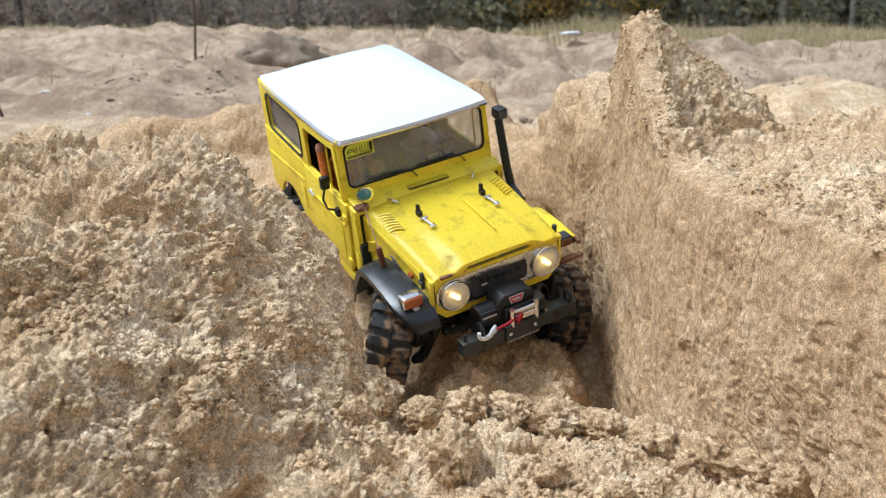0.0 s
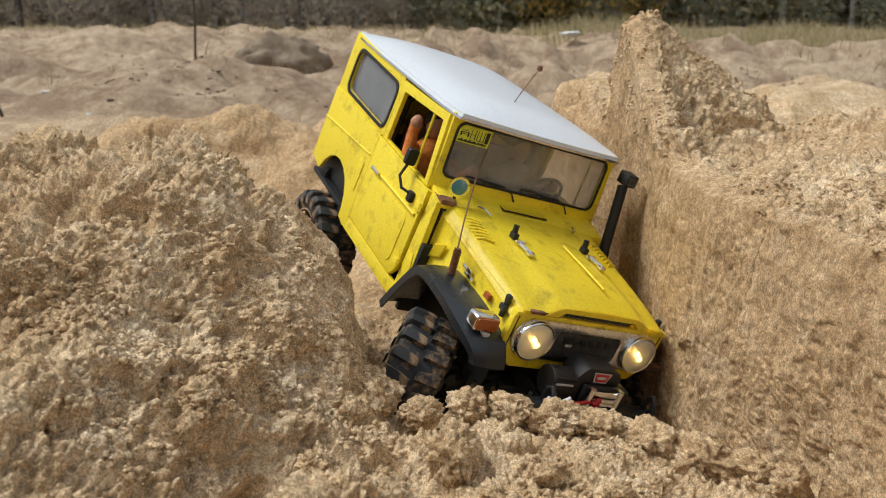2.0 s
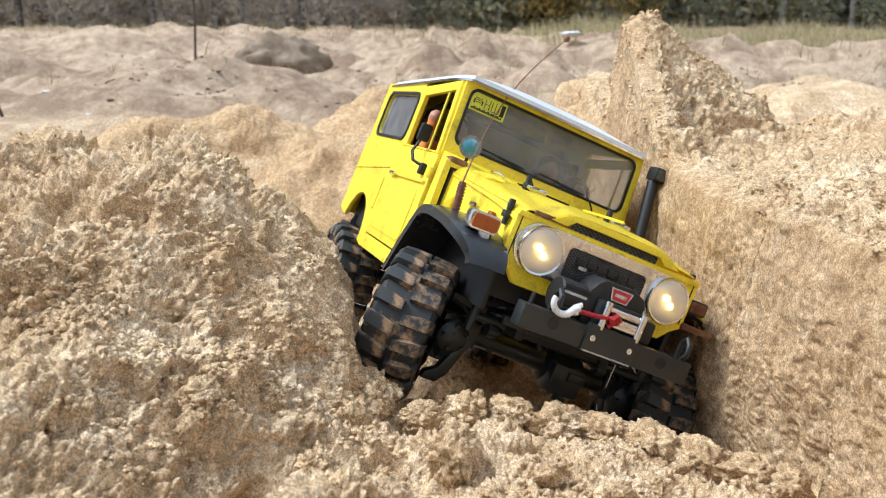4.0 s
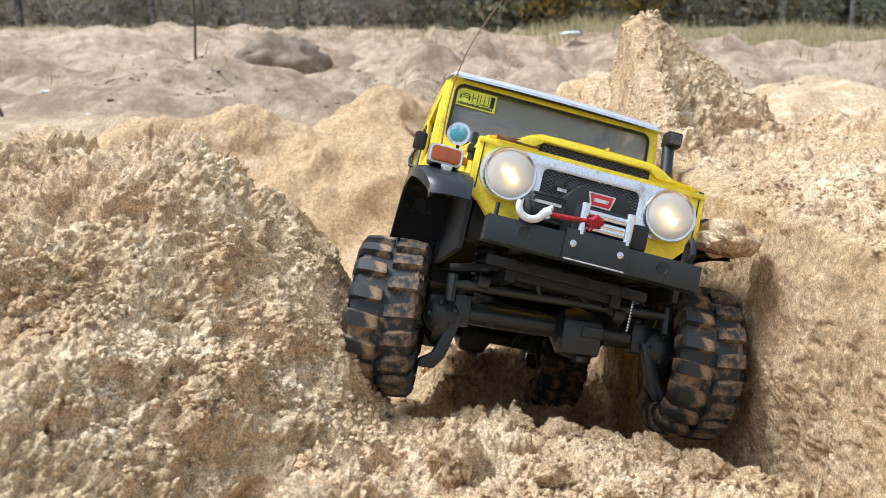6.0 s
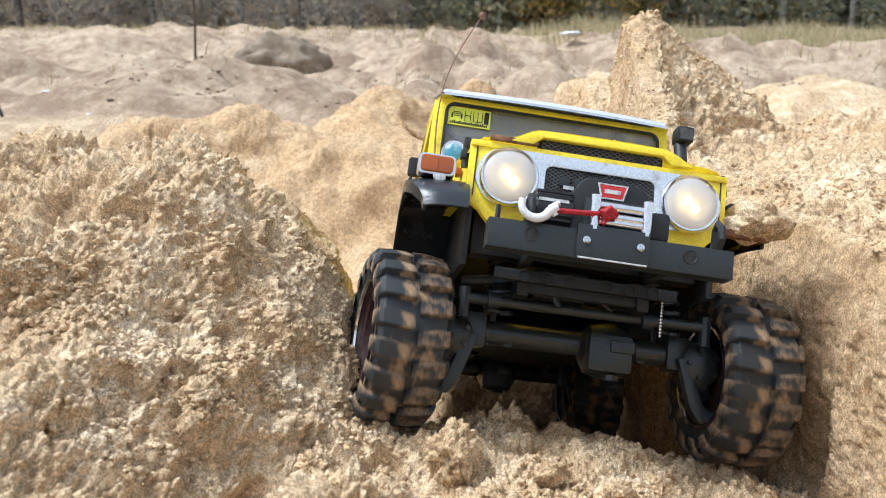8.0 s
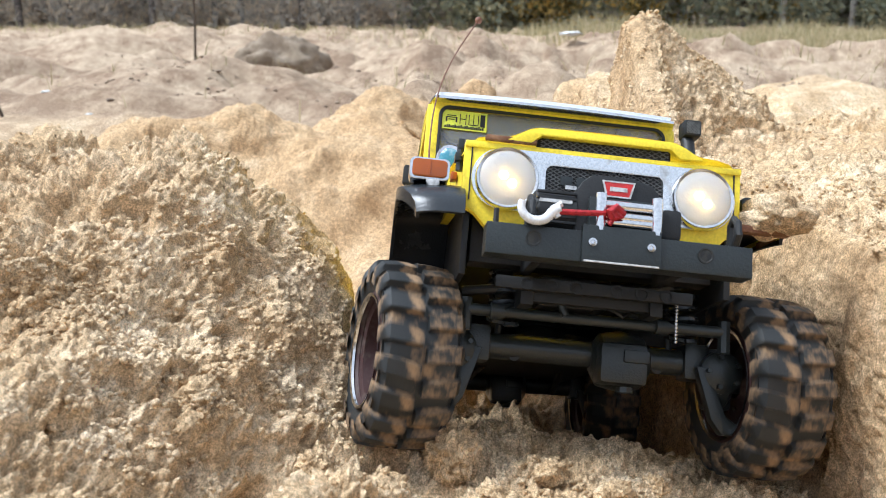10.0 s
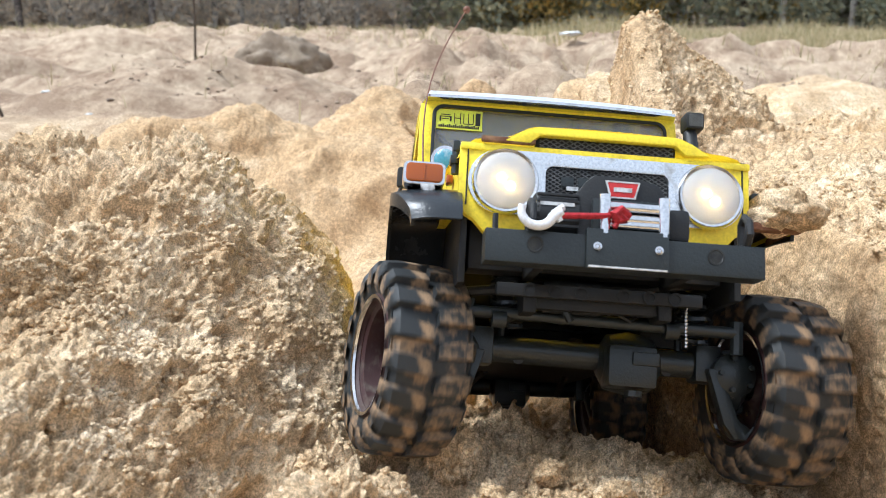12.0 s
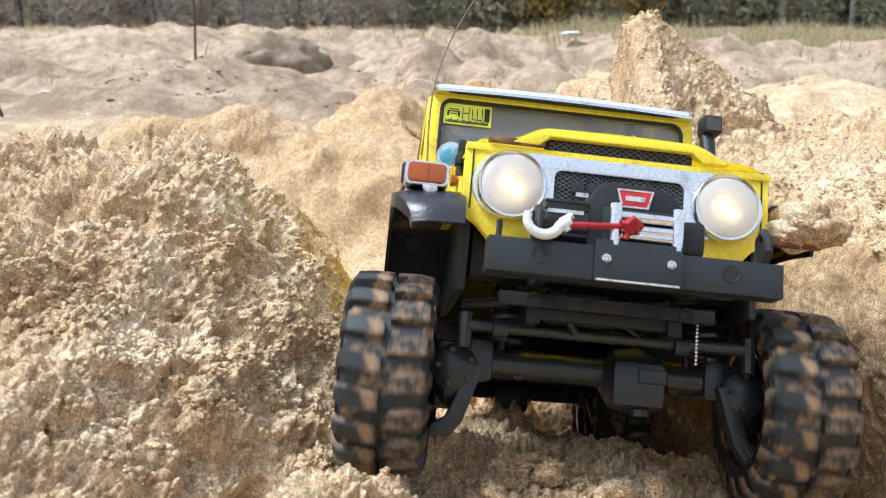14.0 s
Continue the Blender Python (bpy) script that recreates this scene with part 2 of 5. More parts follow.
    slack = np.interp(d, (0, 0.03, 0.07, 0.12, 0.20, 0.3), (0, 0.30, 0.60, 0.86, 1, 1))
    deep = np.interp(d, (0, 0.05, 0.09, 0.15, 0.25), (0, 0.40, 0.70, 0.92, 1))
    a = smooth(0.47, 0.38, y)
    b = smooth(0.55, 0.68, y)
    left = steep * (1 - a) * (1 - b) + slack * a * (1 - b) + deep * b
    e = x - wr
    right = np.interp(e, (0, 0.004, 0.009, 0.014, 0.030, 0.09), (0, 0.50, 0.80, 0.92, 0.965, 1))
    frac = np.where(d > 0, left, np.where(e > 0, right, 0))
    inside = smooth(1.45, 1.15, y) * smooth(-0.1, 0.1, y)
    floor = floor + 0.085 * bump_at(x, y, -0.150, 0.765, 0.065, 0.07)
    floor = floor + 0.036 * bump_at(x, y, -0.034, 0.292, 0.034, 0.028)
    return g + (floor + (g - floor) * frac - g) * inside + spike * smooth(0.150, 0.156, x) * smooth(0.6, 0.45, x)


def spread(points):
    return np.unique(np.concatenate(points))


def build_ground():
    ys = spread([np.arange(0.19, 0.27, 0.0022), np.arange(0.27, 0.56, 0.00105), np.arange(0.56, 0.92, 0.0019), np.arange(0.92, 1.6, 0.0058), 1.6 * 1.013 ** np.arange(0, 139), 9.6 * 1.05 ** np.arange(0, 8), 14.5 * 1.18 ** np.arange(1, 35), 0.188 - 0.005 * 1.32 ** np.arange(0, 38)])
    inner, cols = 0.62, 1060
    fine = np.linspace(-inner, inner, 3000)
    outer = inner * 1.045 ** np.arange(1, 83)
    outer = np.concatenate([outer, outer[-1] * 1.3 ** np.arange(1, 19)])
    X = np.empty((len(ys), cols + 2 * len(outer)))
    zf = ground_height(np.broadcast_to(fine, (len(ys), len(fine))), np.broadcast_to(ys[:, None], (len(ys), len(fine))))
    for r in range(len(ys)):
        step = np.hypot(np.diff(fine), np.diff(zf[r])) if ys[r] < 1.5 else np.diff(fine)
        reach = 0.04 + 0.50 * min(1.1, max(0.1, ys[r]))
        w = step * np.interp(np.abs(0.5 * (fine[1:] + fine[:-1])), (reach, reach + 0.05), (1, 0.12))
        s = np.concatenate([[0], np.cumsum(w)])
        X[r] = np.concatenate([-outer[::-1], np.interp(np.linspace(0, s[-1], cols), s, fine), outer])
    Y = np.broadcast_to(ys[:, None], X.shape)
    Z = ground_height(X, Y)
    P = np.stack([X, Y, Z], 2)
    # rough it along the normals: lumps, crumbs and pits
    N = np.cross(np.gradient(P, axis=1), np.gradient(P, axis=0))
    N /= np.linalg.norm(N, axis=2, keepdims=True) + 1e-12
    flat, nrm = P.reshape(-1, 3).copy(), N.reshape(-1, 3)
    close = np.where((np.abs(flat[:, 0]) < 0.9) & (flat[:, 1] > 0.1) & (flat[:, 1] < 2.2))[0]
    q = flat[close]
    xr = np.interp(q[:, 1], CUT_Y, CUT_X)
    cut = smooth(-0.01, 0.01, q[:, 0] - xr) * smooth(0.248, 0.232, q[:, 2]) * smooth(1.1, 0.9, q[:, 1])   # the spade-cut wall stays smoother
    cut = np.maximum(cut, smooth(0.174, 0.166, q[:, 0]) * smooth(0.145, 0.15, q[:, 0]) * smooth(0.66, 0.70, q[:, 1]) * smooth(0.86, 0.83, q[:, 1]))
    loose = 1 - 0.9 * cut
    patch = smooth(-0.45, 0.35, fbm(q, 14, 2, 31))
    warp = q + 0.004 * np.stack([fbm(q, 90, 2, 41), fbm(q, 90, 2, 42), fbm(q, 90, 2, 43)], 1)
    amp = 0.8 + 0.2 * smooth(1.6, 0.9, q[:, 1])
    def granules(scale, seed, fill=0.66, bare=-0.55):
        """Rounded crumbs with creases between them; some places stay bare."""
        dome = np.sqrt(np.maximum(0, 1 - (cell_noise(warp * scale, seed) / fill) ** 2)) - 0.55
        return dome * smooth(bare, bare + 0.7, fbm(q, scale * 0.27, 2, seed + 9))
    up = nrm[close][:, 2]
    flatness = np.maximum(smooth(0.42, 0.80, up), smooth(0.240, 0.275, q[:, 2]))
    # the bank's slide down to the tracks is of fine grain, the rest is lumpy
    slide = smooth(0.09, 0.05, np.abs(q[:, 0] + 0.085)) * smooth(0.40, 0.45, q[:, 1]) * smooth(0.245, 0.215, q[:, 2])
    back = smooth(0.80, 0.98, q[:, 1])
    rough = loose * (1 - 0.65 * slide) * (1 - 0.7 * back)
    tip = 1 - 0.7 * smooth(0.262, 0.285, q[:, 2])
    h = (0.0085 * fbm(q, 15, 3, 21) + 0.0050 * fbm(q, 33, 2, 22)) * (0.10 + 0.90 * loose) * (1 - 0.85 * smooth(0.258, 0.28, q[:, 2])) - 0.002 * loose
    h += rough * tip * (0.25 + 0.75 * patch) * (0.35 + 0.65 * flatness) * (0.0040 * granules(74, 51, 0.66, -0.25) + 0.0062 * fbm(q, 52, 4, 52, 0.66))
    h += rough * (0.35 + 0.65 * smooth(-0.5, 0.2, fbm(q, 30, 2, 33))) * (0.5 + 0.5 * flatness) * (0.0042 * granules(150, 54, 0.66, -0.35) + 0.0026 * granules(300, 58, 0.66, -0.6) + 0.0020 * fbm(q, 210, 3, 59, 0.7))
    h += (0.22 + 0.78 * rough) * (0.0012 * value_noise(q * 300, 57) + 0.0013 * value_noise(q * 620, 53))
    h -= rough * 0.008 * smooth(0.38, 0.66, fbm(q, 40, 2, 61)) * (0.4 + 0.6 * flatness) * smooth(0.30, 0.27, q[:, 2])
    runs = value_noise(q * np.array([120, 120, 16.0]), 65)
    h += (1 - flatness) * 0.0014 * runs * loose
    # the spade-cut face: broad facets, faint strokes, a few deep pits and flaked edges
    strokes = value_noise(q * np.array([60, 60, 9.0]), 68)
    flake = smooth(0.05, 0.12, fbm(q * np.array([1, 1, 0.5]), 26, 3, 69)) - 0.5
    pits = smooth(0.60, 0.80, fbm(q * np.array([1, 1, 0.45]), 58, 2, 67))
    h += cut * (0.0003 * runs + 0.0009 * strokes + 0.0018 * flake + 0.0020 * fbm(q, 22, 2, 66) + 0.0005 * fbm(q, 120, 3, 63, 0.65) - 0.0022 * pits)
    # lumps where the lane runs out at the back
    h += back * (0.020 * fbm(q, 7, 3, 81) + 0.012 * (0.45 - cell_noise(warp * 15, 82)) + 0.008 * (0.45 - cell_noise(warp * 34, 83)))
    damp_and_shade = np.zeros(len(flat), dtype=np.float32)
    # damp on cut, slide and back; the last term is painted shade, left bank
    damp_and_shade[close] = np.clip(0.95 * cut + 0.5 * slide * loose + 0.9 * back * smooth(1.75, 1.45, q[:, 1]) * smooth(0.20, 0.12, q[:, 0]) + 0.5 * smooth(-0.05, 0.3, fbm(q, 11, 3, 95)) * smooth(-0.04, -0.09, q[:, 0]) * smooth(0.62, 0.52, q[:, 1]) * smooth(0.38, 0.46, q[:, 1]), 0, 1)
    flat[close] = q + nrm[close] * (h * amp)[:, None]
    mid = np.where((flat[:, 1] >= 2.2) & (flat[:, 1] < 14) & (np.abs(flat[:, 0]) < 8))[0]
    q = flat[mid]
    flat[mid, 2] += (0.026 * fbm(q, 7, 3, 71) + 0.035 * (0.5 - cell_noise(q * 2.8, 72)) + 0.024 * (0.5 - cell_noise(q * 10, 75))) * smooth(2.2, 3.2, q[:, 1])
    rows, n = X.shape
    me = bpy.data.meshes.new("ground")
    i = (np.arange(rows - 1)[:, None] * n + np.arange(n - 1)[None, :]).ravel()
    faces = np.stack([i, i + 1, i + n + 1, i + n], 1).astype(np.int32)
    me.vertices.add(rows * n)
    me.vertices.foreach_set("co", flat.ravel())
    me.loops.add(faces.size)
    me.loops.foreach_set("vertex_index", faces.ravel())
    me.polygons.add(len(faces))
    me.polygons.foreach_set("loop_start", np.arange(0, faces.size, 4, dtype=np.int32))
    me.update(calc_edges=True)
    me.validate()
    me.shade_smooth()
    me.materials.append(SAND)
    me.attributes.new("damp", "FLOAT", "POINT").data.foreach_set("value", damp_and_shade)
    return tagged(new("ground", me), "loose beige sand with a dug trench and crumbly banks", kind="structure")


ground = build_ground()


# ---- loose crumbs on the near sand ----
def joined_mesh(name, verts, faces, mat, smooth_faces=False):
    me = bpy.data.meshes.new(name)
    k = faces.shape[1]
    me.vertices.add(len(verts))
    me.vertices.foreach_set("co", np.asarray(verts, dtype=np.float32).ravel())
    me.loops.add(faces.size)
    me.loops.foreach_set("vertex_index", faces.astype(np.int32).ravel())
    me.polygons.add(len(faces))
    me.polygons.foreach_set("loop_start", np.arange(0, faces.size, k, dtype=np.int32))
    me.update(calc_edges=True)
    me.materials.append(mat)
    if smooth_faces:
        me.shade_smooth()
    return new(name, me)


def lump_mesh(subdivisions, seed, rough=0.25):
    bm = bmesh.new()
    bmesh.ops.create_icosphere(bm, subdivisions=subdivisions, radius=1.0)
    v = np.array([x.co for x in bm.verts])
    f = np.array([[x.index for x in t.verts] for t in bm.faces])
    bm.free()
    n = fbm(v + seed * 3.7, 1.3, 3, seed)
    return v * (1 + rough * n)[:, None], f


GROUND_CO = np.empty(len(ground.data.vertices) * 3, dtype=np.float32)
ground.data.vertices.foreach_get("co", GROUND_CO)
GROUND_CO = GROUND_CO.reshape(-1, 3)


def sand_crumbs(count):
    rng = np.random.default_rng(5)
    ok = (np.abs(GROUND_CO[:, 0]) < 0.36) & (GROUND_CO[:, 1] > 0.25) & (GROUND_CO[:, 1] < 0.9)
    xr = np.interp(GROUND_CO[:, 1], CUT_Y, CUT_X)
    ok &= ~((GROUND_CO[:, 0] > xr - 0.004) & (GROUND_CO[:, 2] < 0.238))
    place = GROUND_CO[ok]
    clump = fbm(place, 26, 2, 91)
    w = np.clip(clump + 0.6, 0.02, None) ** 2
    pick = rng.choice(len(place), count, p=w / w.sum())
    size = np.clip(np.exp(rng.normal(-7.0, 0.5, count)), 0.0004, 0.0024)
    shapes = [lump_mesh(1, k, 0.5) for k in range(6)]
    vs, fs, at = [], [], 0
    for i, s in zip(pick, size):
        v, f = shapes[i % 6]
        turn = rng.uniform(0, 6.28)
        c, n = math.cos(turn), math.sin(turn)
        r = np.array([[c, -n, 0], [n, c, 0], [0, 0, 0.85]])
        vs.append(v @ r.T * s + place[i] + (0, 0, 0.1 * s))
        fs.append(f + at)
        at += len(v)
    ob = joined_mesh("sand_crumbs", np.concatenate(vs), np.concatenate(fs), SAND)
    return tagged(ob, "loose crumbs of damp sand scattered over the banks", "sand", kind="stuff")


sand_crumbs(24000)


# ---- shapes ----
def slab(bm, profile, a, b, axis="y"):
    """Extrudes a closed outline between two offsets along an axis. The outline is (x, z) for y, (y, z) for x, (x, y) for z."""
    def at(p, o):
        return {"y": (p[0], o, p[1]), "x": (o, p[0], p[1]), "z": (p[0], p[1], o)}[axis]
    lo, hi = [bm.verts.new(at(p, a)) for p in profile], [bm.verts.new(at(p, b)) for p in profile]
    bm.faces.new(lo)
    bm.faces.new(hi[::-1])
    for i in range(len(profile)):
        j = (i + 1) % len(profile)
        bm.faces.new((lo[i], hi[i], hi[j], lo[j]))
    bmesh.ops.recalc_face_normals(bm, faces=bm.faces)
    return bm


def rounded(bm, width, segments=2, angle=30):
    edges = [e for e in bm.edges if len(e.link_faces) == 2 and e.calc_face_angle(0) > radians(angle)]
    bmesh.ops.bevel(bm, geom=edges, offset=width, segments=segments, profile=0.6, affect="EDGES", clamp_overlap=True)
    return bm


def box(x0, x1, y0, y1, z0, z1, r=0.001, segments=2):
    bm = slab(bmesh.new(), [(x0, z0), (x1, z0), (x1, z1), (x0, z1)], y0, y1)
    return rounded(bm, r, segments) if r else bm


def outline(profile, a, b, axis="y", r=0.0008):
    bm = slab(bmesh.new(), profile, a, b, axis)
    return rounded(bm, r) if r else bm


def round_rect(u0, u1, v0, v1, r, n=5):
    pts = []
    for cu, cv, s in ((u1 - r, v1 - r, 0), (u0 + r, v1 - r, 90), (u0 + r, v0 + r, 180), (u1 - r, v0 + r, 270)):
        pts += [(cu + r * math.cos(radians(s + 90 * i / n)), cv + r * math.sin(radians(s + 90 * i / n))) for i in range(n + 1)]
    return pts


def holed(outer, inner, a, b, axis="y", r=0.0006):
    """A panel with one opening: both outlines have the same number of points."""
    def at(p, o):
        return {"y": (p[0], o, p[1]), "x": (o, p[0], p[1]), "z": (p[0], p[1], o)}[axis]
    bm = bmesh.new()
    rings = [[bm.verts.new(at(p, o)) for p in ring] for o in (a, b) for ring in (outer, inner)]
    n = len(outer)
    for i in range(n):
        j = (i + 1) % n
        for p, q in ((0, 1), (1, 3), (3, 2), (2, 0)):
            bm.faces.new((rings[p][i], rings[p][j], rings[q][j], rings[q][i]))
    bmesh.ops.remove_doubles(bm, verts=bm.verts, dist=1e-6)
    bmesh.ops.dissolve_degenerate(bm, dist=1e-6, edges=bm.edges)
    bmesh.ops.recalc_face_normals(bm, faces=bm.faces)
    return rounded(bm, r) if r else bm


def corners(u0, u1, v0, v1, n=5):
    return [(u1, v1)] * (n + 1) + [(u0, v1)] * (n + 1) + [(u0, v0)] * (n + 1) + [(u1, v0)] * (n + 1)


def rod(path, radius, sides=10, taper=1.0):
    """A round bar along a line of points."""
    bm, pts, rings = bmesh.new(), [Vector(p) for p in path], []
    for i, p in enumerate(pts):
        way = (pts[min(i + 1, len(pts) - 1)] - pts[max(i - 1, 0)]).normalized()
        side = way.orthogonal().normalized() if i == 0 else (side - way * side.dot(way)).normalized()
        up = way.cross(side)
        rr = radius * (1 + (taper - 1) * i / max(1, len(pts) - 1))
        rings.append([bm.verts.new(p + rr * (math.cos(a) * side + math.sin(a) * up)) for a in (2 * math.pi * k / sides for k in range(sides))])
    for a, b in zip(rings, rings[1:]):
        for k in range(sides):
            bm.faces.new((a[k], a[(k + 1) % sides], b[(k + 1) % sides], b[k]))
    bm.faces.new(rings[0][::-1])
    bm.faces.new(rings[-1])
    return bm


def lathe(profile, axis="y", sides=40, closed=False):
    """Turns (radius, offset) points round an axis."""
    bm, rings = bmesh.new(), []
    for rr, o in profile:
        ring = []
        for k in range(sides):
            a = 2 * math.pi * k / sides
            c, s = rr * math.cos(a), rr * math.sin(a)
            ring.append(bm.verts.new({"y": (c, o, s), "x": (o, c, s), "z": (c, s, o)}[axis]))
        rings.append(ring)
    pairs = list(zip(rings, rings[1:])) + ([(rings[-1], rings[0])] if closed else [])
    for a, b in pairs:
        for k in range(sides):
            bm.faces.new((a[k], a[(k + 1) % sides], b[(k + 1) % sides], b[k]))
    if not closed:
        for ring in (rings[0], rings[-1]):
            bm.faces.new(ring)
    return bm


def moved(bm, m):
    bmesh.ops.transform(bm, matrix=m, verts=bm.verts)
    return bm


def join(*bms):
    out = bmesh.new()
    for b in bms:
        me = bpy.data.meshes.new("tmp")
        b.to_mesh(me)
        b.free()
        out.from_mesh(me)
        bpy.data.meshes.remove(me)
    return out


def coil(x, y, z0, z1, radius, wire, turns):
    n = turns * 12
    return rod([(x + radius * math.cos(2 * math.pi * i / 12), y + radius * math.sin(2 * math.pi * i / 12), z0 + (z1 - z0) * i / n) for i in range(n + 1)], wire, 5)


# ---- the far side: grass, thicket, trees ----
def leafy(name, low, mid, high, glow=0.0):
    """Blades or leaves, each of its own tone; glow is the share of light that passes through them."""
    m, nt, p, co = material(name, mid, 0.8)
    geo = nt.nodes.new("ShaderNodeNewGeometry").outputs["Random Per Island"]
    tone = ramp(nt, geo, [(0.0, low), (0.5, mid), (1.0, high)])
    nt.links.new(tone, p.inputs["Base Color"])
    if glow:
        thin, mix = nt.nodes.new("ShaderNodeBsdfTranslucent"), nt.nodes.new("ShaderNodeMixShader")
        mix.inputs["Fac"].default_value = glow
        nt.links.new(tone, thin.inputs["Color"])
        nt.links.new(p.outputs[0], mix.inputs[1])
        nt.links.new(thin.outputs[0], mix.inputs[2])
        nt.links.new(mix.outputs[0], nt.nodes["Material Output"].inputs["Surface"])
    return m


STRAW = leafy("autumn grass", (0.21, 0.21, 0.09), (0.46, 0.39, 0.22), (0.68, 0.59, 0.39), 0.4)
# thicket tones are paled, so that haze is painted into the leaves
THICKET = leafy("haze-paled thicket leaves", (0.36, 0.345, 0.31), (0.54, 0.50, 0.44), (0.70, 0.60, 0.46), 0.5)
LEAVES = leafy("yellowing leaves", (0.12, 0.14, 0.06), (0.34, 0.27, 0.11), (0.62, 0.40, 0.09), 0.5)
BARK = worn("grey bark", (0.24, 0.21, 0.185), 0.9, (0.05, 0.045, 0.04), 14, 0.45, 0.6)
BIRCH = worn("pale birch bark", (0.48, 0.46, 0.42), 0.85, (0.06, 0.055, 0.05), 12, 0.52, 0.6)
TWIG = worn("dead wood", (0.10, 0.075, 0.055), 0.9, (0.05, 0.04, 0.03), 60)
EARTH = worn("dark damp earth", (0.19, 0.14, 0.095), 0.95, (0.36, 0.29, 0.21), 9, 0.45, 0.65, dent=0.004)
LITTER = worn("pale litter", (0.7, 0.72, 0.74), 0.5, (0.4, 0.38, 0.36), 30)


def level(x, y):
    return float(ground_height(np.array([[x]]), np.array([[y]]))[0, 0])


def levels(x, y):
    return ground_height(x[None, :], y[None, :])[0]


def blades(name, count, x0, x1, y_of, tall, wide, mat, label, category, seed, lean=0.35):
    rng = np.random.default_rng(seed)
    x = rng.uniform(x0, x1, count)
    y = y_of(x, rng)
    z = levels(x, y) - 0.01
    h = tall * rng.uniform(0.35, 1.0, count)
    a = rng.uniform(0, 6.28, count)
    w = wide * rng.uniform(0.6, 1.3, count)
    side = np.stack([np.cos(a), np.sin(a), 0 * a], 1) * w[:, None]
    bend = rng.normal(0, lean, (count, 2)) * h[:, None]
    root = np.stack([x, y, z], 1)
    mid = root + np.stack([bend[:, 0] * 0.35, bend[:, 1] * 0.35, h * 0.6], 1)
    tip = root + np.stack([bend[:, 0], bend[:, 1], h], 1)
    v = np.stack([root - side, root + side, mid + side * 0.7, mid - side * 0.7, tip], 1).reshape(-1, 3)
    i = np.arange(count)[:, None] * 5
    f = np.concatenate([i + [0, 1, 2], i + [0, 2, 3], i + [3, 2, 4]])
    return tagged(joined_mesh(name, v, f, mat), label, category, kind="stuff")


def rim(x):
    """Where the grass begins behind the bare slope."""
    return 4.2 + 3.6 * smooth(2.5, -4.0, x)


blades("dry_grass", 30000, 0.6, 9, lambda x, r: rim(x) + 0.9 + np.abs(r.normal(0, 1.8, len(x))), 0.16, 0.0022, STRAW, "dry yellow autumn grass along the edge of the pit", "grass", 1)
blades("field_grass", 40000, -22, 22, lambda x, r: rim(x) + 0.3 + r.uniform(0, 8, len(x)), 0.10, 0.0035, STRAW, "low dry grass in the field before the woods", "grass", 2)
blades("sparse_weeds", 900, -4, 4, lambda x, r: r.uniform(2.4, 4.6, len(x)), 0.09, 0.002, STRAW, "few thin weeds on the sandy slope", "weeds", 3)


def leaf_cloud(count, centre, size, leaf, seed, hollow=0.0):
    rng = np.random.default_rng(seed)
    d = rng.normal(0, 1, (count, 3))
    d /= np.linalg.norm(d, axis=1, keepdims=True)
    c = np.array(centre) + d * (rng.uniform(hollow, 1, (count, 1)) ** 0.6) * np.array(size)
    u = rng.normal(0, 1, (count, 3))
    u /= np.linalg.norm(u, axis=1, keepdims=True)
    w = np.cross(u, rng.normal(0, 1, (count, 3)))
    w /= np.linalg.norm(w, axis=1, keepdims=True)
    s = leaf * rng.uniform(0.6, 1.4, (count, 1))
    return np.stack([c - u * s, c + w * s * 0.5, c + u * s, c - w * s * 0.5], 1).reshape(-1, 3)


def thicket(name, count, x0, x1, y0, y1, tall, leaf, seed, label, mat):
    rng = np.random.default_rng(seed)
    vs = []
    for k in range(count):
        x, y = rng.uniform(x0, x1), rng.uniform(y0, y1)
        h = tall * rng.uniform(0.5, 1.0)
        vs.append(leaf_cloud(260, (x, y, level(x, y) + h * 0.5), (h * 0.45, h * 0.4, h * 0.55), leaf, seed * 1000 + k))
    v = np.concatenate(vs)
    f = np.arange(len(v)).reshape(-1, 4)
    return tagged(joined_mesh(name, v, f, mat), label, "shrubs", kind="stuff")


GREENERY = leafy("dull green leaves", (0.24, 0.27, 0.21), (0.38, 0.40, 0.29), (0.56, 0.50, 0.30), 0.5)
thicket("undergrowth", 330, -20, 20, 14.4, 19, 1.5, 0.05, 4, "dense autumn undergrowth at the edge of the woods, paled for haze", THICKET)
thicket("green_shrubs", 90, -0.5, 9, 13.9, 16, 1.3, 0.05, 6, "dull green shrubs at the edge of the woods", GREENERY)
thicket("yellow_shrubs", 14, 0.6, 5.5, 13.7, 15, 1.2, 0.05, 7, "shrubs with yellow autumn leaves", LEAVES)
# added out of view behind the camera, to darken what the glass reflects
thicket("unseen_woods", 260, -34, 34, -26, -14, 9.0, 0.32, 9, "unseen woods added behind the camera to darken reflections", THICKET)
thicket("far_woods", 420, -24, 24, 21, 36, 6.0, 0.24, 5, "far woods in autumn colours paled for haze", THICKET)


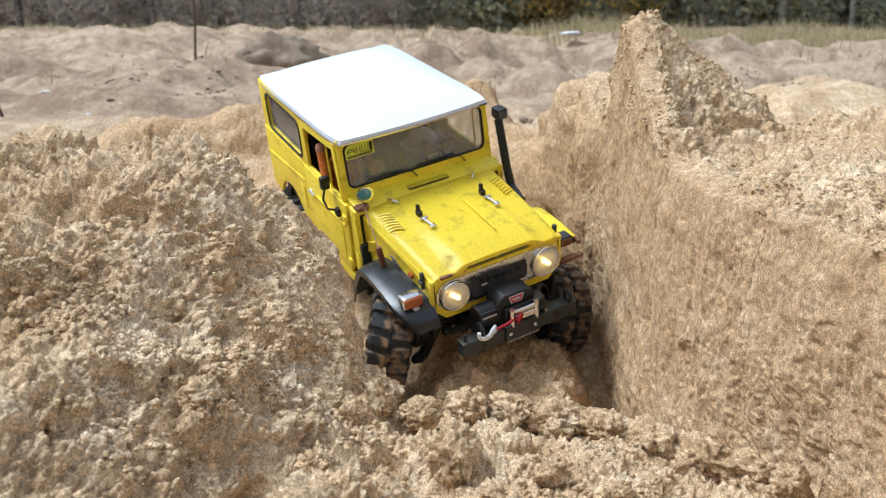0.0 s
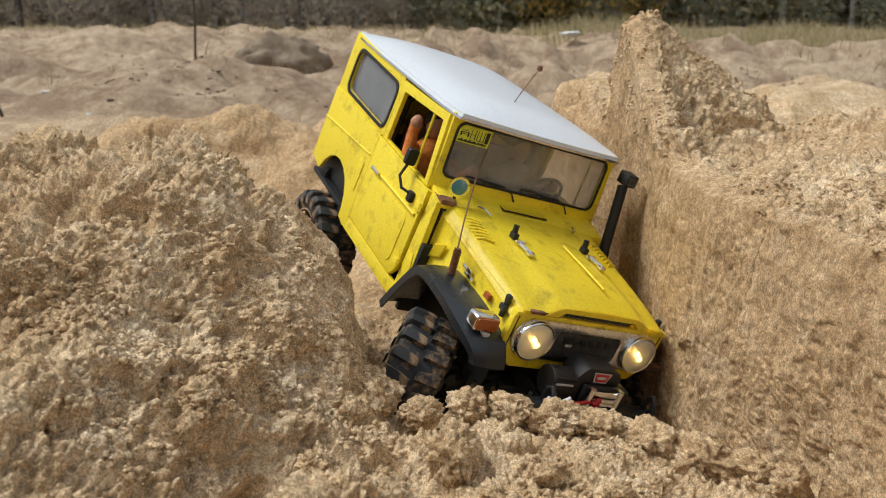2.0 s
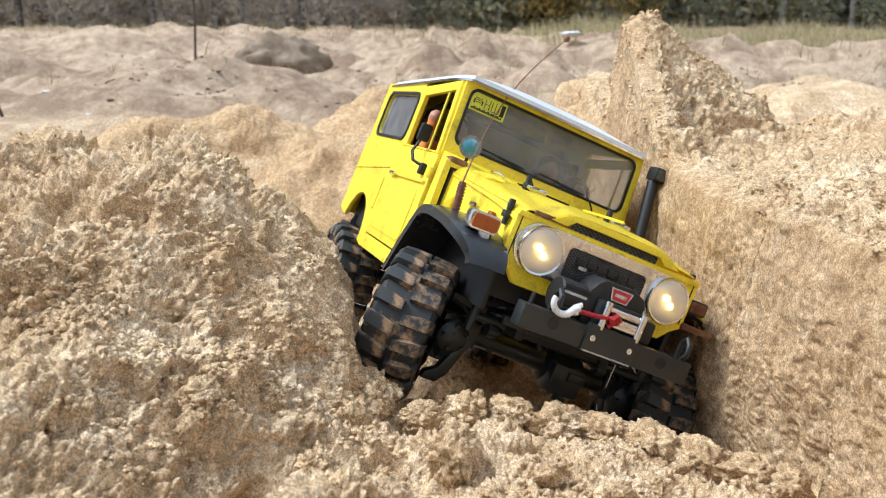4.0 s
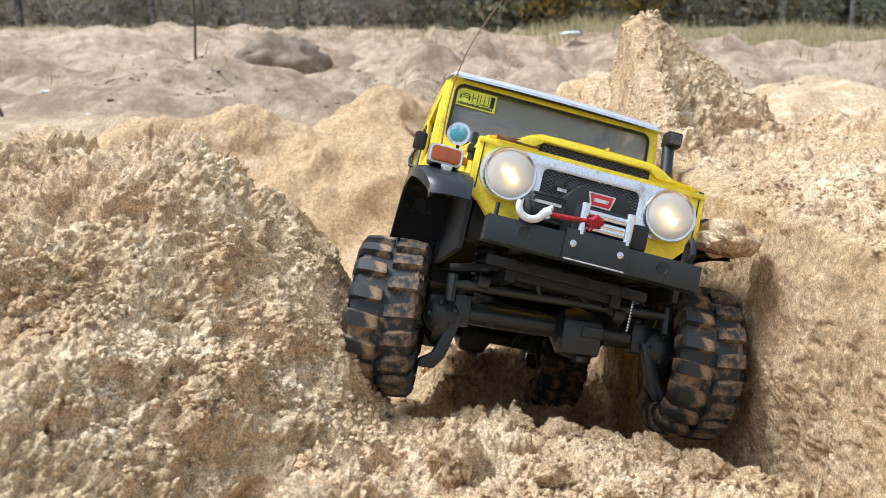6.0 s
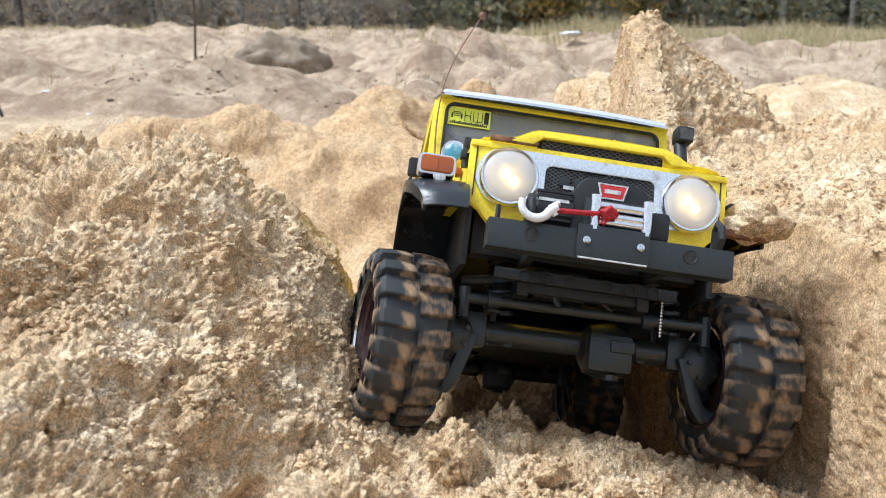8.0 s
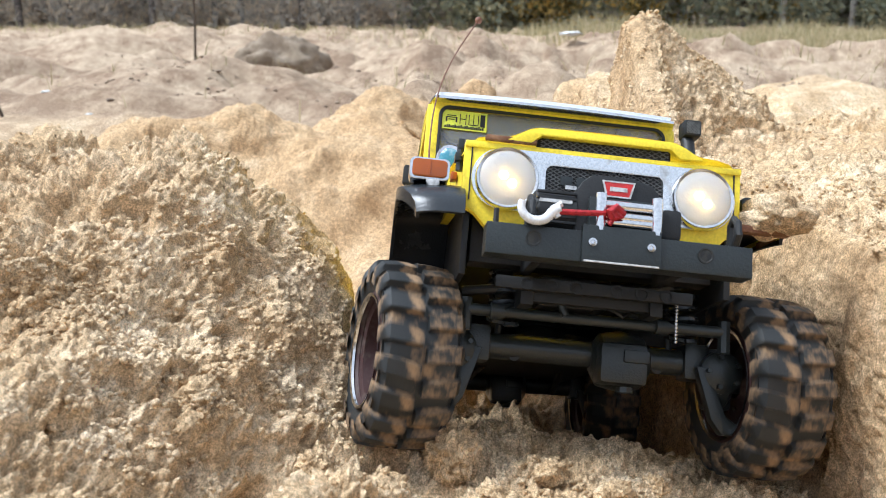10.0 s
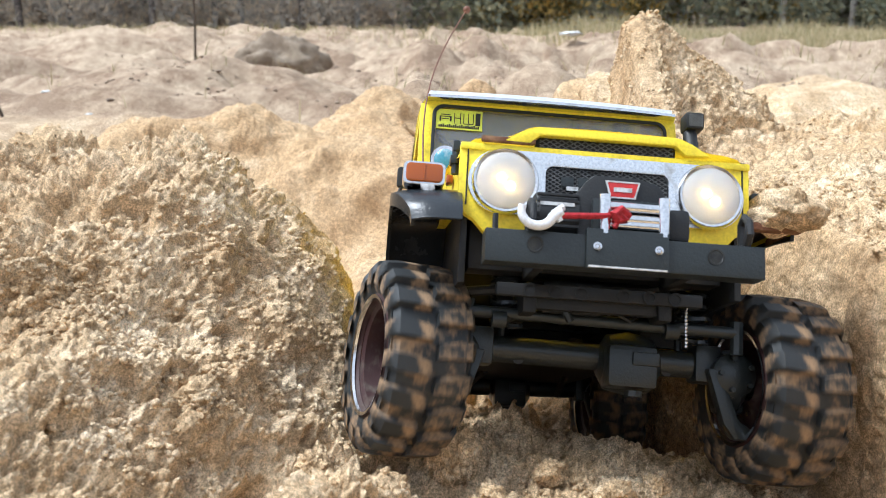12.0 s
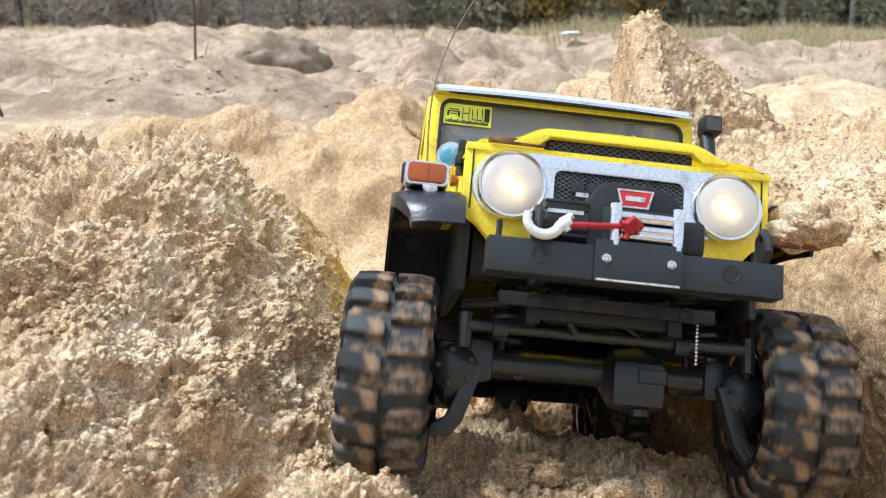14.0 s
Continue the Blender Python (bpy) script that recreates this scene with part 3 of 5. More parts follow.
def tree(name, label, tall, bark, seed):
    rng = np.random.default_rng(seed)
    ob = new(name)
    tagged(ob, label, "tree", "trees at the edge of the woods")
    lean = rng.normal(0, 0.25, 2)
    path = [(lean[0] * k * k, lean[1] * k * k, tall * k) for k in (i / 8 for i in range(9))]
    path[0] = (0, 0, -0.15)
    limbs = [rod(path, 0.03 + 0.003 * tall, 8, 0.15)]
    vs = []
    for i in range(11):
        k = rng.uniform(0.28, 0.95)
        a, reach = rng.uniform(0, 6.28), tall * 0.26 * (1.15 - k)
        foot = Vector((lean[0] * k * k, lean[1] * k * k, tall * k))
        end = foot + Vector((math.cos(a) * reach, math.sin(a) * reach, reach * 0.7))
        limbs.append(rod([foot, foot.lerp(end, 0.5) + Vector((0, 0, -0.05)), end], 0.025, 5, 0.3))
        vs.append(leaf_cloud(130, end, (reach * 0.55 + 0.2, reach * 0.55 + 0.2, 0.45), 0.07, seed * 50 + i))
    part("trunk", join(*limbs), bark, ob)
    v = np.concatenate(vs)
    crown = joined_mesh("crown", v, np.arange(len(v)).reshape(-1, 4), LEAVES)
    crown.parent = ob
    return ob


kinds = [tree("birch_tree", "slender birch with pale bark and yellow leaves", 7.0, BIRCH, 1), tree("tree", "thin grey tree with sparse autumn leaves", 6.2, BARK, 2), tree("tree", "thin grey tree with sparse autumn leaves", 7.6, BARK, 3)]
rng_t = np.random.default_rng(8)
spots = [(1.62, 15.2), (-7.2, 16.0), (6.2, 15.6)]
for n in range(64):
    if n < 3:
        x, y = spots[n]
        kinds[n].matrix_basis = pose(x, y, level(x, y), 0, 0, 40 * n)
    else:
        x, y = -13 + 26 * (n - 3) / 60 + rng_t.uniform(-0.3, 0.3), rng_t.uniform(14.2, 18.5)
        copy_thing(kinds[n % 3 if n % 5 else 0], pose(x, y, level(x, y), 0, 0, rng_t.uniform(0, 360)))


# ---- odd things on the pit's slope ----
def domes(p, seed):
    return np.sqrt(np.maximum(0, 1 - (cell_noise(p, seed) / 0.75) ** 2)) - 0.6


def lump_thing(name, label, category, at, size, mat, seed, turn=0, rough=0.3, subdivisions=4, group="", crumbly=0.0):
    v, f = lump_mesh(subdivisions, seed, rough)
    for k, (scale, a) in enumerate(((2.6, 0.6), (4.6, 0.7), (8.5, 0.4))):
        if crumbly:
            v = v * (1 + crumbly * a * (domes(v * scale + seed, seed + k) + 0.4 * fbm(v, scale, 2, seed + k)))[:, None]
    v = v * (1 + 0.22 * domes(v * 2.2 + seed, seed + 3) + 0.14 * domes(v * 5 + seed, seed + 5) + 0.05 * fbm(v, 9, 2, seed))[:, None]
    ob = joined_mesh(name, v * np.array(size), f, mat, True)
    ob.matrix_basis = pose(*at, 0, 0, turn)
    return tagged(ob, label, category, group)


def on_ground(x, y, up=0.0):
    return (x, y, level(x, y) + up)


lump_thing("earth_lump", "dark overhanging lump of grey earth on the slope", "earth lump", on_ground(-0.82, 4.6, 0.12), (0.19, 0.16, 0.15), EARTH, 6, 10)
for x, y, tall, rx, ry in ((-0.80, 3.0, 0.19, 2, 3), (-1.06, 2.2, 0.16, 8, -14)):
    g = level(x, y)
    ob = part("stick", rod([(0, 0, -0.03), (0.002, 0, tall * 0.5), (-0.001, 0.002, tall)], 0.0045, 7, 0.7), TWIG)
    ob.matrix_basis = pose(x, y, g, rx, ry, 0)
    tagged(ob, "thin dead stick standing in the sand", "stick")
for i, (x, y, r) in enumerate(((0.72, 5.2, 0.06), (-1.0, 3.3, 0.012), (-0.87, 2.25, 0.010), (-0.62, 3.6, 0.012), (-0.5, 3.7, 0.013), (-1.12, 2.6, 0.013))):
    lump_thing("litter", "pale scrap of litter lying on the slope", "litter", on_ground(x, y, r * 0.6), (r, r * 0.7, r * 0.2), LITTER, 40 + i, 40 * i, 0.35, 3)


def slope_debris(count):
    """Clods, bark and dead leaves strewn over the slope."""
    rng = np.random.default_rng(12)
    y = 1.7 + 4.6 * rng.random(count) ** 1.2
    x = rng.uniform(-0.62, 0.62, count) * y * 0.95
    keep = fbm(np.stack([x, y, 0 * x], 1), 2.2, 3, 14) > -0.15
    x, y = x[keep], y[keep]
    z = levels(x, y)
    size = np.exp(rng.normal(-5.6, 0.5, len(x)))
    v, f = lump_mesh(1, 5, 0.4)
    vs = (v[None] * (size[:, None, None] * np.array([1.2, 1.0, 0.55]))) + np.stack([x, y, z], 1)[:, None, :]
    fs = f[None] + (np.arange(len(x)) * len(v))[:, None, None]
    return tagged(joined_mesh("slope_debris", vs.reshape(-1, 3), fs.reshape(-1, 3), DEBRIS), "dark clods and dead leaves strewn over the slope", "debris", kind="stuff")


DEBRIS = leafy("dark debris", (0.14, 0.10, 0.075), (0.28, 0.21, 0.15), (0.45, 0.36, 0.27))
slope_debris(7000)


# ---- the model car: x forward, y to its left, z up ----
AMBER, _nt, _p, _c = material("amber lens", (0.36, 0.085, 0.012), 0.18)
_p.inputs["Coat Weight"].default_value = 0.15
RED = worn("red rope", (0.45, 0.01, 0.02), 0.6, (0.2, 0.01, 0.01), 400, 0.4, 0.7)
REDPAINT = worn("red badge", (0.6, 0.03, 0.03), 0.3, (0.4, 0.02, 0.02), 200)
HOOKWHITE = worn("white hook paint", (0.75, 0.76, 0.78), 0.35, (0.4, 0.38, 0.35), 150, 0.55, 0.8)
STICKER = worn("yellow sticker", (0.80, 0.86, 0.06), 0.4, (0.6, 0.62, 0.1), 80)
INK = worn("black ink", (0.006, 0.006, 0.006), 0.5, (0.03, 0.03, 0.025), 300)
LABEL = worn("pale label", (0.6, 0.6, 0.6), 0.5, (0.3, 0.3, 0.3), 300)
DARKGREY = worn("dark grey metal", (0.020, 0.0245, 0.025), 0.33, (0.06, 0.055, 0.045), 150, 0.64, 0.8, amount=0.6)
WIRE = worn("grey wire", (0.13, 0.13, 0.13), 0.5, (0.05, 0.045, 0.04), 200)
RIMRED = worn("dull red rim", (0.04, 0.013, 0.013), 0.6, (0.12, 0.10, 0.08), 120, 0.5, 0.75)
BROWN = worn("brown copper", (0.16, 0.06, 0.03), 0.5, (0.3, 0.15, 0.08), 300, 0.5, 0.8)
SEATCLOTH = worn("brown seat vinyl", (0.13, 0.08, 0.055), 0.6, (0.06, 0.04, 0.03), 120)
BLUEGLASS = worn("blue lamp glass", (0.08, 0.28, 0.38), 0.12, (0.35, 0.45, 0.5), 160, 0.5, 0.7)
ORANGE = worn("orange cloth", (0.72, 0.22, 0.035), 0.8, (0.4, 0.09, 0.02), 160, 0.45, 0.75)
SHIRT = worn("white cloth", (0.62, 0.60, 0.63), 0.8, (0.4, 0.38, 0.4), 160, 0.5, 0.8)
SKIN = worn("doll plastic", (0.50, 0.24, 0.15), 0.5, (0.35, 0.16, 0.1), 160)
HAIR = worn("dark doll hair", (0.02, 0.017, 0.015), 0.7, (0.05, 0.04, 0.03), 300)
# the lens's milky white stands in for reflected sky and haze
LENS, _nt, _p, _c = material("frosted lens", (0.93, 0.94, 0.95), 0.24)
_p.inputs["Transmission Weight"].default_value, _p.inputs["IOR"].default_value = 0.66, 1.35
bump(_nt, _p, noise_tex(_nt, 500, 2, 0.5, _c), 0.25, 0.0004)
BULB, _nt, _p, _c = material("lit bulb", (1, 0.8, 0.3), 0.5)
_p.inputs["Emission Color"].default_value, _p.inputs["Emission Strength"].default_value = (1.0, 0.60, 0.13, 1), 13.0
BOWL, _nt, _p, _c = material("lamp bowl", (0.66, 0.62, 0.54), 0.3, 0.8)

car = new("model_car")
tagged(car, "weathered yellow toy off-road car with a white roof, driving through sand", "toy car")


# roof: a shallow white dome with a rain gutter
def dome(bm, x0, x1, half, z_front, z_rear, crown, drop, nx=26, ny=18):
    def ring(u, v):
        x = x0 + (x1 - x0) * u
        e = 1 - 0.055 * abs(2 * u - 1) ** 8
        bow = 0.004 * (1 - v * v) * (1 if u > 0.97 else 0)
        z = z_rear + (z_front - z_rear) * u + crown * (1 - abs(v) ** 3.2) * (1 - abs(2 * u - 1) ** 7)
        return (x + bow, half * v * e, z)
    top = [[bm.verts.new(ring(i / nx, 2 * j / ny - 1)) for j in range(ny + 1)] for i in range(nx + 1)]
    low = [[bm.verts.new(Vector(ring(i / nx, 2 * j / ny - 1)) - Vector((0, 0, drop + (top[i][j].co.z - (z_rear + (z_front - z_rear) * i / nx))))) for j in range(ny + 1)] for i in range(nx + 1)]
    for i in range(nx):
        for j in range(ny):
            bm.faces.new((top[i][j], top[i + 1][j], top[i + 1][j + 1], top[i][j + 1]))
            bm.faces.new((low[i][j], low[i][j + 1], low[i + 1][j + 1], low[i + 1][j]))
    edge = [(i, 0) for i in range(nx)] + [(nx, j) for j in range(ny)] + [(i, ny) for i in range(nx, 0, -1)] + [(0, j) for j in range(ny, 0, -1)]
    for a, b in zip(edge, edge[1:] + edge[:1]):
        bm.faces.new((top[a[0]][a[1]], low[a[0]][a[1]], low[b[0]][b[1]], top[b[0]][b[1]]))
    return bm


part("roof", dome(bmesh.new(), -0.294, -0.086, 0.0755, 0.1375, 0.1305, 0.0095, 0.003), WHITE, car, "white painted roof with soft dents")
part("gutter", dome(bmesh.new(), -0.2955, -0.0845, 0.0772, 0.1347, 0.1277, 0.0, 0.0016), CHROME, car, "bright metal rain gutter")

# sides
for s in (-1, 1):
    ya, yb = s * 0.0735, s * 0.077
    arch = [(-0.233 + 0.036 * math.cos(radians(a)), -0.002 + 0.036 * math.sin(radians(a))) for a in range(158, 12, -18)]
    part("side_panel", outline([(-0.289, 0.080), (-0.289, 0.014), (-0.268, 0.010)] + arch + [(-0.197, -0.002), (-0.186, -0.004), (-0.179, -0.004), (-0.179, 0.080)], ya, yb), YELLOW, car)
    part("sill", box(-0.179, -0.072, min(ya, yb), max(ya, yb), -0.004, 0.0068, 0.0008), YELLOW, car)
    part("quarter_panel", holed(corners(-0.289, -0.176, 0.080, 0.130), round_rect(-0.270, -0.181, 0.085, 0.121, 0.008), ya * 0.985, yb * 0.985), YELLOW, car)
    part("side_window", outline(round_rect(-0.271, -0.180, 0.084, 0.122, 0.008), s * 0.0728, s * 0.0734, r=0), SIDEGLASS, car, "curved side window pane")
    part("window_seal", holed(round_rect(-0.272, -0.179, 0.083, 0.123, 0.009), round_rect(-0.2695, -0.1815, 0.0855, 0.1205, 0.008), s * 0.0755, s * 0.0768, r=0.0003), BLACK, car)
    part("belt_line", rod([(-0.288, s * 0.0772, 0.052), (-0.182, s * 0.0772, 0.061)], 0.0009, 6), YELLOW, car)
    # door
    door = part("door", outline([(-0.1778, 0.0080), (-0.0865, 0.0080), (-0.0795, 0.016), (-0.0795, 0.0795), (-0.1778, 0.0795)], ya, s * 0.0776, r=0.0009), YELLOW, car)
    frame_in = [(-0.100, 0.1255)] * 6 + [(-0.168, 0.1205)] * 6 + [(-0.168, 0.0815)] * 6 + [(-0.092, 0.0815)] * 6
    part("window_frame", holed([(-0.094, 0.1325)] * 6 + [(-0.1752, 0.1275)] * 6 + [(-0.1752, 0.080)] * 6 + [(-0.086, 0.080)] * 6, frame_in, s * 0.0725, s * 0.0762), YELLOW, door)
    part("vent_post", rod([(-0.1135, s * 0.0745, 0.0815), (-0.1165, s * 0.0745, 0.1245)], 0.0011, 6), YELLOW, door)
    part("panel_press", outline(round_rect(-0.171, -0.092, 0.014, 0.053, 0.006), s * 0.0774, s * 0.0783, r=0.0004), YELLOW, door)
    part("swage", rod([(-0.150, s * 0.0785, 0.0575), (-0.083, s * 0.0785, 0.0585)], 0.0012, 6), YELLOW, door)
    handle = join(rod([(-0.166, s * 0.0795, 0.0572), (-0.151, s * 0.0800, 0.0576)], 0.0017, 8), rod([(-0.164, s * 0.0765, 0.0572), (-0.164, s * 0.080, 0.0572)], 0.0016, 6))
    part("door_handle", handle, CHROME, door, "chrome door handle")
    for hz in (0.018, 0.063):
        part("hinge", join(box(-0.0865, -0.0765, min(s * 0.0775, s * 0.0795), max(s * 0.0775, s * 0.0795), hz, hz + 0.0055, 0.0008), rod([(-0.0785, s * 0.079, hz - 0.001), (-0.0785, s * 0.079, hz + 0.0065)], 0.0012, 8)), YELLOW, door)
    part("fuel_flap", outline(round_rect(-0.197, -0.186, 0.026, 0.052, 0.002), s * 0.077, s * 0.0777, r=0.0003), YELLOW, car)
    # cowl side and engine bay side
    part("cowl_side", outline([(-0.0775, -0.004), (-0.0775, 0.080), (-0.066, 0.078), (-0.063, 0.030), (-0.066, -0.002)], s * 0.0705, s * 0.0755, r=0.0012), YELLOW, car)
    apron = bmesh.new()
    slab(apron, [(-0.066, 0.016), (-0.058, 0.020), (-0.040, 0.044), (0.0435, 0.040), (0.0435, 0.063), (-0.066, 0.072)], 0.0, 0.003)
    for v in apron.verts:
        k = (v.co.x + 0.066) / 0.1095
        v.co.y = s * (0.0672 - 0.0062 * k + (v.co.y - 0.003))
    part("hood_side", rounded(apron, 0.0006), YELLOW, car)
    for i in range(6):
        part("louvre", rod([(-0.060 + 0.0024 * i, s * 0.0682, 0.040 + 0.0012 * i), (-0.057 + 0.0024 * i, s * 0.0684, 0.051 + 0.0012 * i)], 0.0009, 6), YELLOW, car)
    part("cowl_hatch", outline([(-0.074, 0.020), (-0.0665, 0.016), (-0.064, 0.026), (-0.067, 0.036), (-0.0735, 0.033)], s * 0.0752, s * 0.0762, r=0.0003), YELLOW, car)
    part("script_badge", join(box(-0.020, -0.008, min(s * 0.0655, s * 0.0668), max(s * 0.0655, s * 0.0668), 0.0555, 0.058, 0.0004), box(-0.016, -0.004, min(s * 0.065, s * 0.0663), max(s * 0.065, s * 0.0663), 0.0525, 0.0548, 0.0004)), CHROME, car, "small chrome badge")
    part("side_marker", box(0.012, 0.0185, min(s * 0.063, s * 0.066), max(s * 0.063, s * 0.066), 0.0525, 0.0565, 0.0008), AMBER, car, "small amber side lamp")
    part("hood_clasp", join(rod([(0.034, s * 0.0635, 0.052), (0.034, s * 0.0635, 0.064)], 0.0017, 8), box(0.031, 0.037, min(s * 0.0625, s * 0.066), max(s * 0.0625, s * 0.066), 0.056, 0.060, 0.0008), box(0.032, 0.036, min(s * 0.062, s * 0.065), max(s * 0.062, s * 0.065), 0.062, 0.067, 0.0008)), DARKGREY, car, "worn metal clasp")

part("rear_panel", box(-0.2905, -0.2865, -0.0735, 0.0735, 0.012, 0.128, 0.001), YELLOW, car)
part("floor_pan", box(-0.286, -0.066, -0.0725, 0.0725, 0.000, 0.004, 0.0006), BLACK, car)
part("firewall", box(-0.072, -0.066, -0.0695, 0.0695, 0.004, 0.076, 0.0006), BLACK, car)

# windscreen frame and cowl
tilt = Matrix.Translation((-0.087, 0, 0.084)) @ Matrix.Rotation(radians(-6), 4, "Y") @ Matrix.Translation((0.087, 0, -0.084))
part("windscreen_frame", moved(holed(corners(-0.0742, 0.0742, 0.082, 0.1355), round_rect(-0.0685, 0.0685, 0.0905, 0.1305, 0.006), -0.090, -0.0855, "x", 0.0009), tilt), YELLOW, car)
part("windscreen_seal", moved(holed(round_rect(-0.0693, 0.0693, 0.0897, 0.1313, 0.0065), round_rect(-0.0675, 0.0675, 0.0915, 0.1295, 0.0055), -0.0858, -0.0848, "x", 0.0002), tilt), BLACK, car)
part("windscreen", moved(outline(round_rect(-0.0687, 0.0687, 0.0903, 0.1307, 0.006), -0.0880, -0.0872, "x", 0), tilt), GLASS, car, "clear windscreen")
sticker = part("sticker", moved(outline([(-0.0670, 0.1165), (-0.0400, 0.1165), (-0.0400, 0.1290), (-0.0670, 0.1290)], -0.0868, -0.0862, "x", 0), tilt), STICKER, car, "yellow sticker with plain black marks")
marks = [(-0.0440, -0.0412, 0.1195, 0.1275)] + [(-0.0655 + 0.0012 * i, -0.0655 + 0.0012 * i + 0.0009, 0.1174, 0.1186 + 0.0004 * (i % 3)) for i in range(20)]
marks += [(-0.0565, -0.0561, 0.1200, 0.1268), (-0.0530, -0.0526, 0.1200, 0.1268), (-0.0561, -0.0530, 0.1234, 0.1238)]
marks += [(-0.0511 + d, -0.0507 + d, 0.1204, 0.1268) for d in (0, 0.0028, 0.0056)] + [(-0.0508, -0.0454, 0.1200, 0.1204)]
marks += [(-0.0650, -0.0640, 0.1212, 0.1240), (-0.0590, -0.0580, 0.1212, 0.1240), (-0.0642, -0.0588, 0.1252, 0.1256), (-0.0634, -0.0596, 0.1226, 0.1230), (-0.0650, -0.0580, 0.1240, 0.1244)]
for y0, y1, z0, z1 in marks:
    part("mark", moved(box(-0.0862, -0.0859, y0, y1, z0, z1, 0), tilt), INK, sticker)
part("cowl", outline([(-0.0895, 0.076), (-0.0655, 0.074), (-0.0655, 0.0785), (-0.074, 0.0815), (-0.0860, 0.0835), (-0.0895, 0.0835)], -0.0725, 0.0725, r=0.0012), YELLOW, car)
part("cowl_rust", join(box(-0.080, -0.0650, -0.0729, -0.060, 0.0765, 0.0812, 0.0022)), RUST, car, "rusty corner of the cowl")
part("vent_panel", moved(box(-0.0805, -0.0695, -0.019, 0.021, 0.0, 0.0012, 0.0003), Matrix.Translation((0, 0, 0.0808))), BLACK, car)
for i in range(18):
    part("vent_slat", box(-0.0803, -0.0697, -0.0185 + 0.00218 * i, -0.0173 + 0.00218 * i, 0.0815, 0.0826, 0), YELLOW, car)
for y0, y1 in ((-0.034, -0.004), (0.014, 0.046)):
    part("wiper", join(rod([(-0.083, y1, 0.0845), (-0.0845, y1 - 0.004, 0.0905), (-0.0860, y0, 0.0935)], 0.0007, 6), rod([(-0.0855, y1 - 0.010, 0.0930), (-0.0855, y0 - 0.016, 0.0945)], 0.0006, 6)), BLACK, car)


# hood: bowed, with a raised middle that ends in a meshed scoop
def hood_shell():
    bm, nx, ny = bmesh.new(), 30, 40
    def at(u, v):
        x = -0.0655 + 0.1135 * u
        half = 0.0682 - 0.0052 * u
        z = 0.0775 - 0.0105 * u - 0.0030 * u ** 6
        z += 0.0030 * (1 - abs(v) ** 2.2) - 0.0075 * max(0, (abs(v) - 0.90) / 0.10) ** 2
        lift = 0.0050 * min(1, max(0, (u - 0.15) / 0.7)) ** 1.2
        y = half * v
        k = min(1, max(0, (0.0445 - abs(y + 0.0005)) / 0.014))
        z += lift * k * k * (3 - 2 * k)
        return (x - 0.004 * max(0, abs(v) - 0.8) / 0.2 * u, y, z)
    top = [[bm.verts.new(at(i / nx, 2 * j / ny - 1)) for j in range(ny + 1)] for i in range(nx + 1)]
    for i in range(nx):
        for j in range(ny):
            bm.faces.new((top[i][j], top[i + 1][j], top[i + 1][j + 1], top[i][j + 1]))
    bmesh.ops.solidify(bm, geom=bm.faces, thickness=-0.0016)
    return bm


hood = part("hood", hood_shell(), YELLOW, car)
part("hood_rib", rod([(-0.030, 0.0125, 0.0798), (0.005, 0.011, 0.0795), (0.028, 0.010, 0.0790)], 0.0008, 6), YELLOW, hood)
for y in (-0.0305, 0.0320):
    part("peg", join(box(-0.0335, -0.0275, y - 0.0022, y + 0.0022, 0.0775, 0.0820, 0.0008), rod([(-0.0315, y, 0.081), (-0.0325, y, 0.0868)], 0.0020, 8)), BLACK, hood)
    part("latch", join(rod([(-0.022, y - 0.001, 0.0790), (-0.006, y + 0.0005, 0.0792)], 0.0015, 8), rod([(-0.021, y - 0.004, 0.0795), (-0.021, y + 0.003, 0.0795)], 0.0013, 8), box(-0.010, -0.0045, y - 0.002, y + 0.003, 0.0775, 0.0800, 0.0008)), CHROME, hood, "chrome hood latch")
for s in (-1, 1):
    for i in range(7):
        part("louvre", rod([(-0.046 + 0.0042 * i, s * 0.050, 0.0781 - 0.0003 * i), (-0.050 + 0.0042 * i, s * 0.056, 0.0775 - 0.0003 * i), (-0.051 + 0.0042 * i, s * 0.061, 0.0758 - 0.0003 * i)], 0.0009, 6), YELLOW, hood)
    part("hood_hinge", rod([(-0.066, s * 0.043, 0.0812), (-0.060, s * 0.041, 0.0825), (-0.056, s * 0.037, 0.0805)], 0.0009, 6), CHROME, hood)
part("hood_rust", moved(box(0.0450, 0.0483, -0.054, -0.031, 0.0632, 0.0656, 0.0008), Matrix.Translation((0, 0, 0.0004))), RUST, hood, "rust along the hood's front edge")


def mesh_grid(y0, y1, z0, z1, x, pitch, wire):
    """Crossed wires, as in a stamped grille."""
    bms, h = [], z1 - z0
    for slope in (1.7, -1.7):
        span = h * slope
        y = min(y0, y0 - span)
        while y < max(y1, y1 - span):
            a = max(0, min(1, ((y0 - y) / span if span > 0 else (y1 - y) / span)))
            b = max(0, min(1, ((y1 - y) / span if span > 0 else (y0 - y) / span)))
            if b > a:
                bms.append(rod([(x, y + span * a, z0 + h * a), (x, y + span * b, z0 + h * b)], wire, 4))
            y += pitch
    return join(*bms)


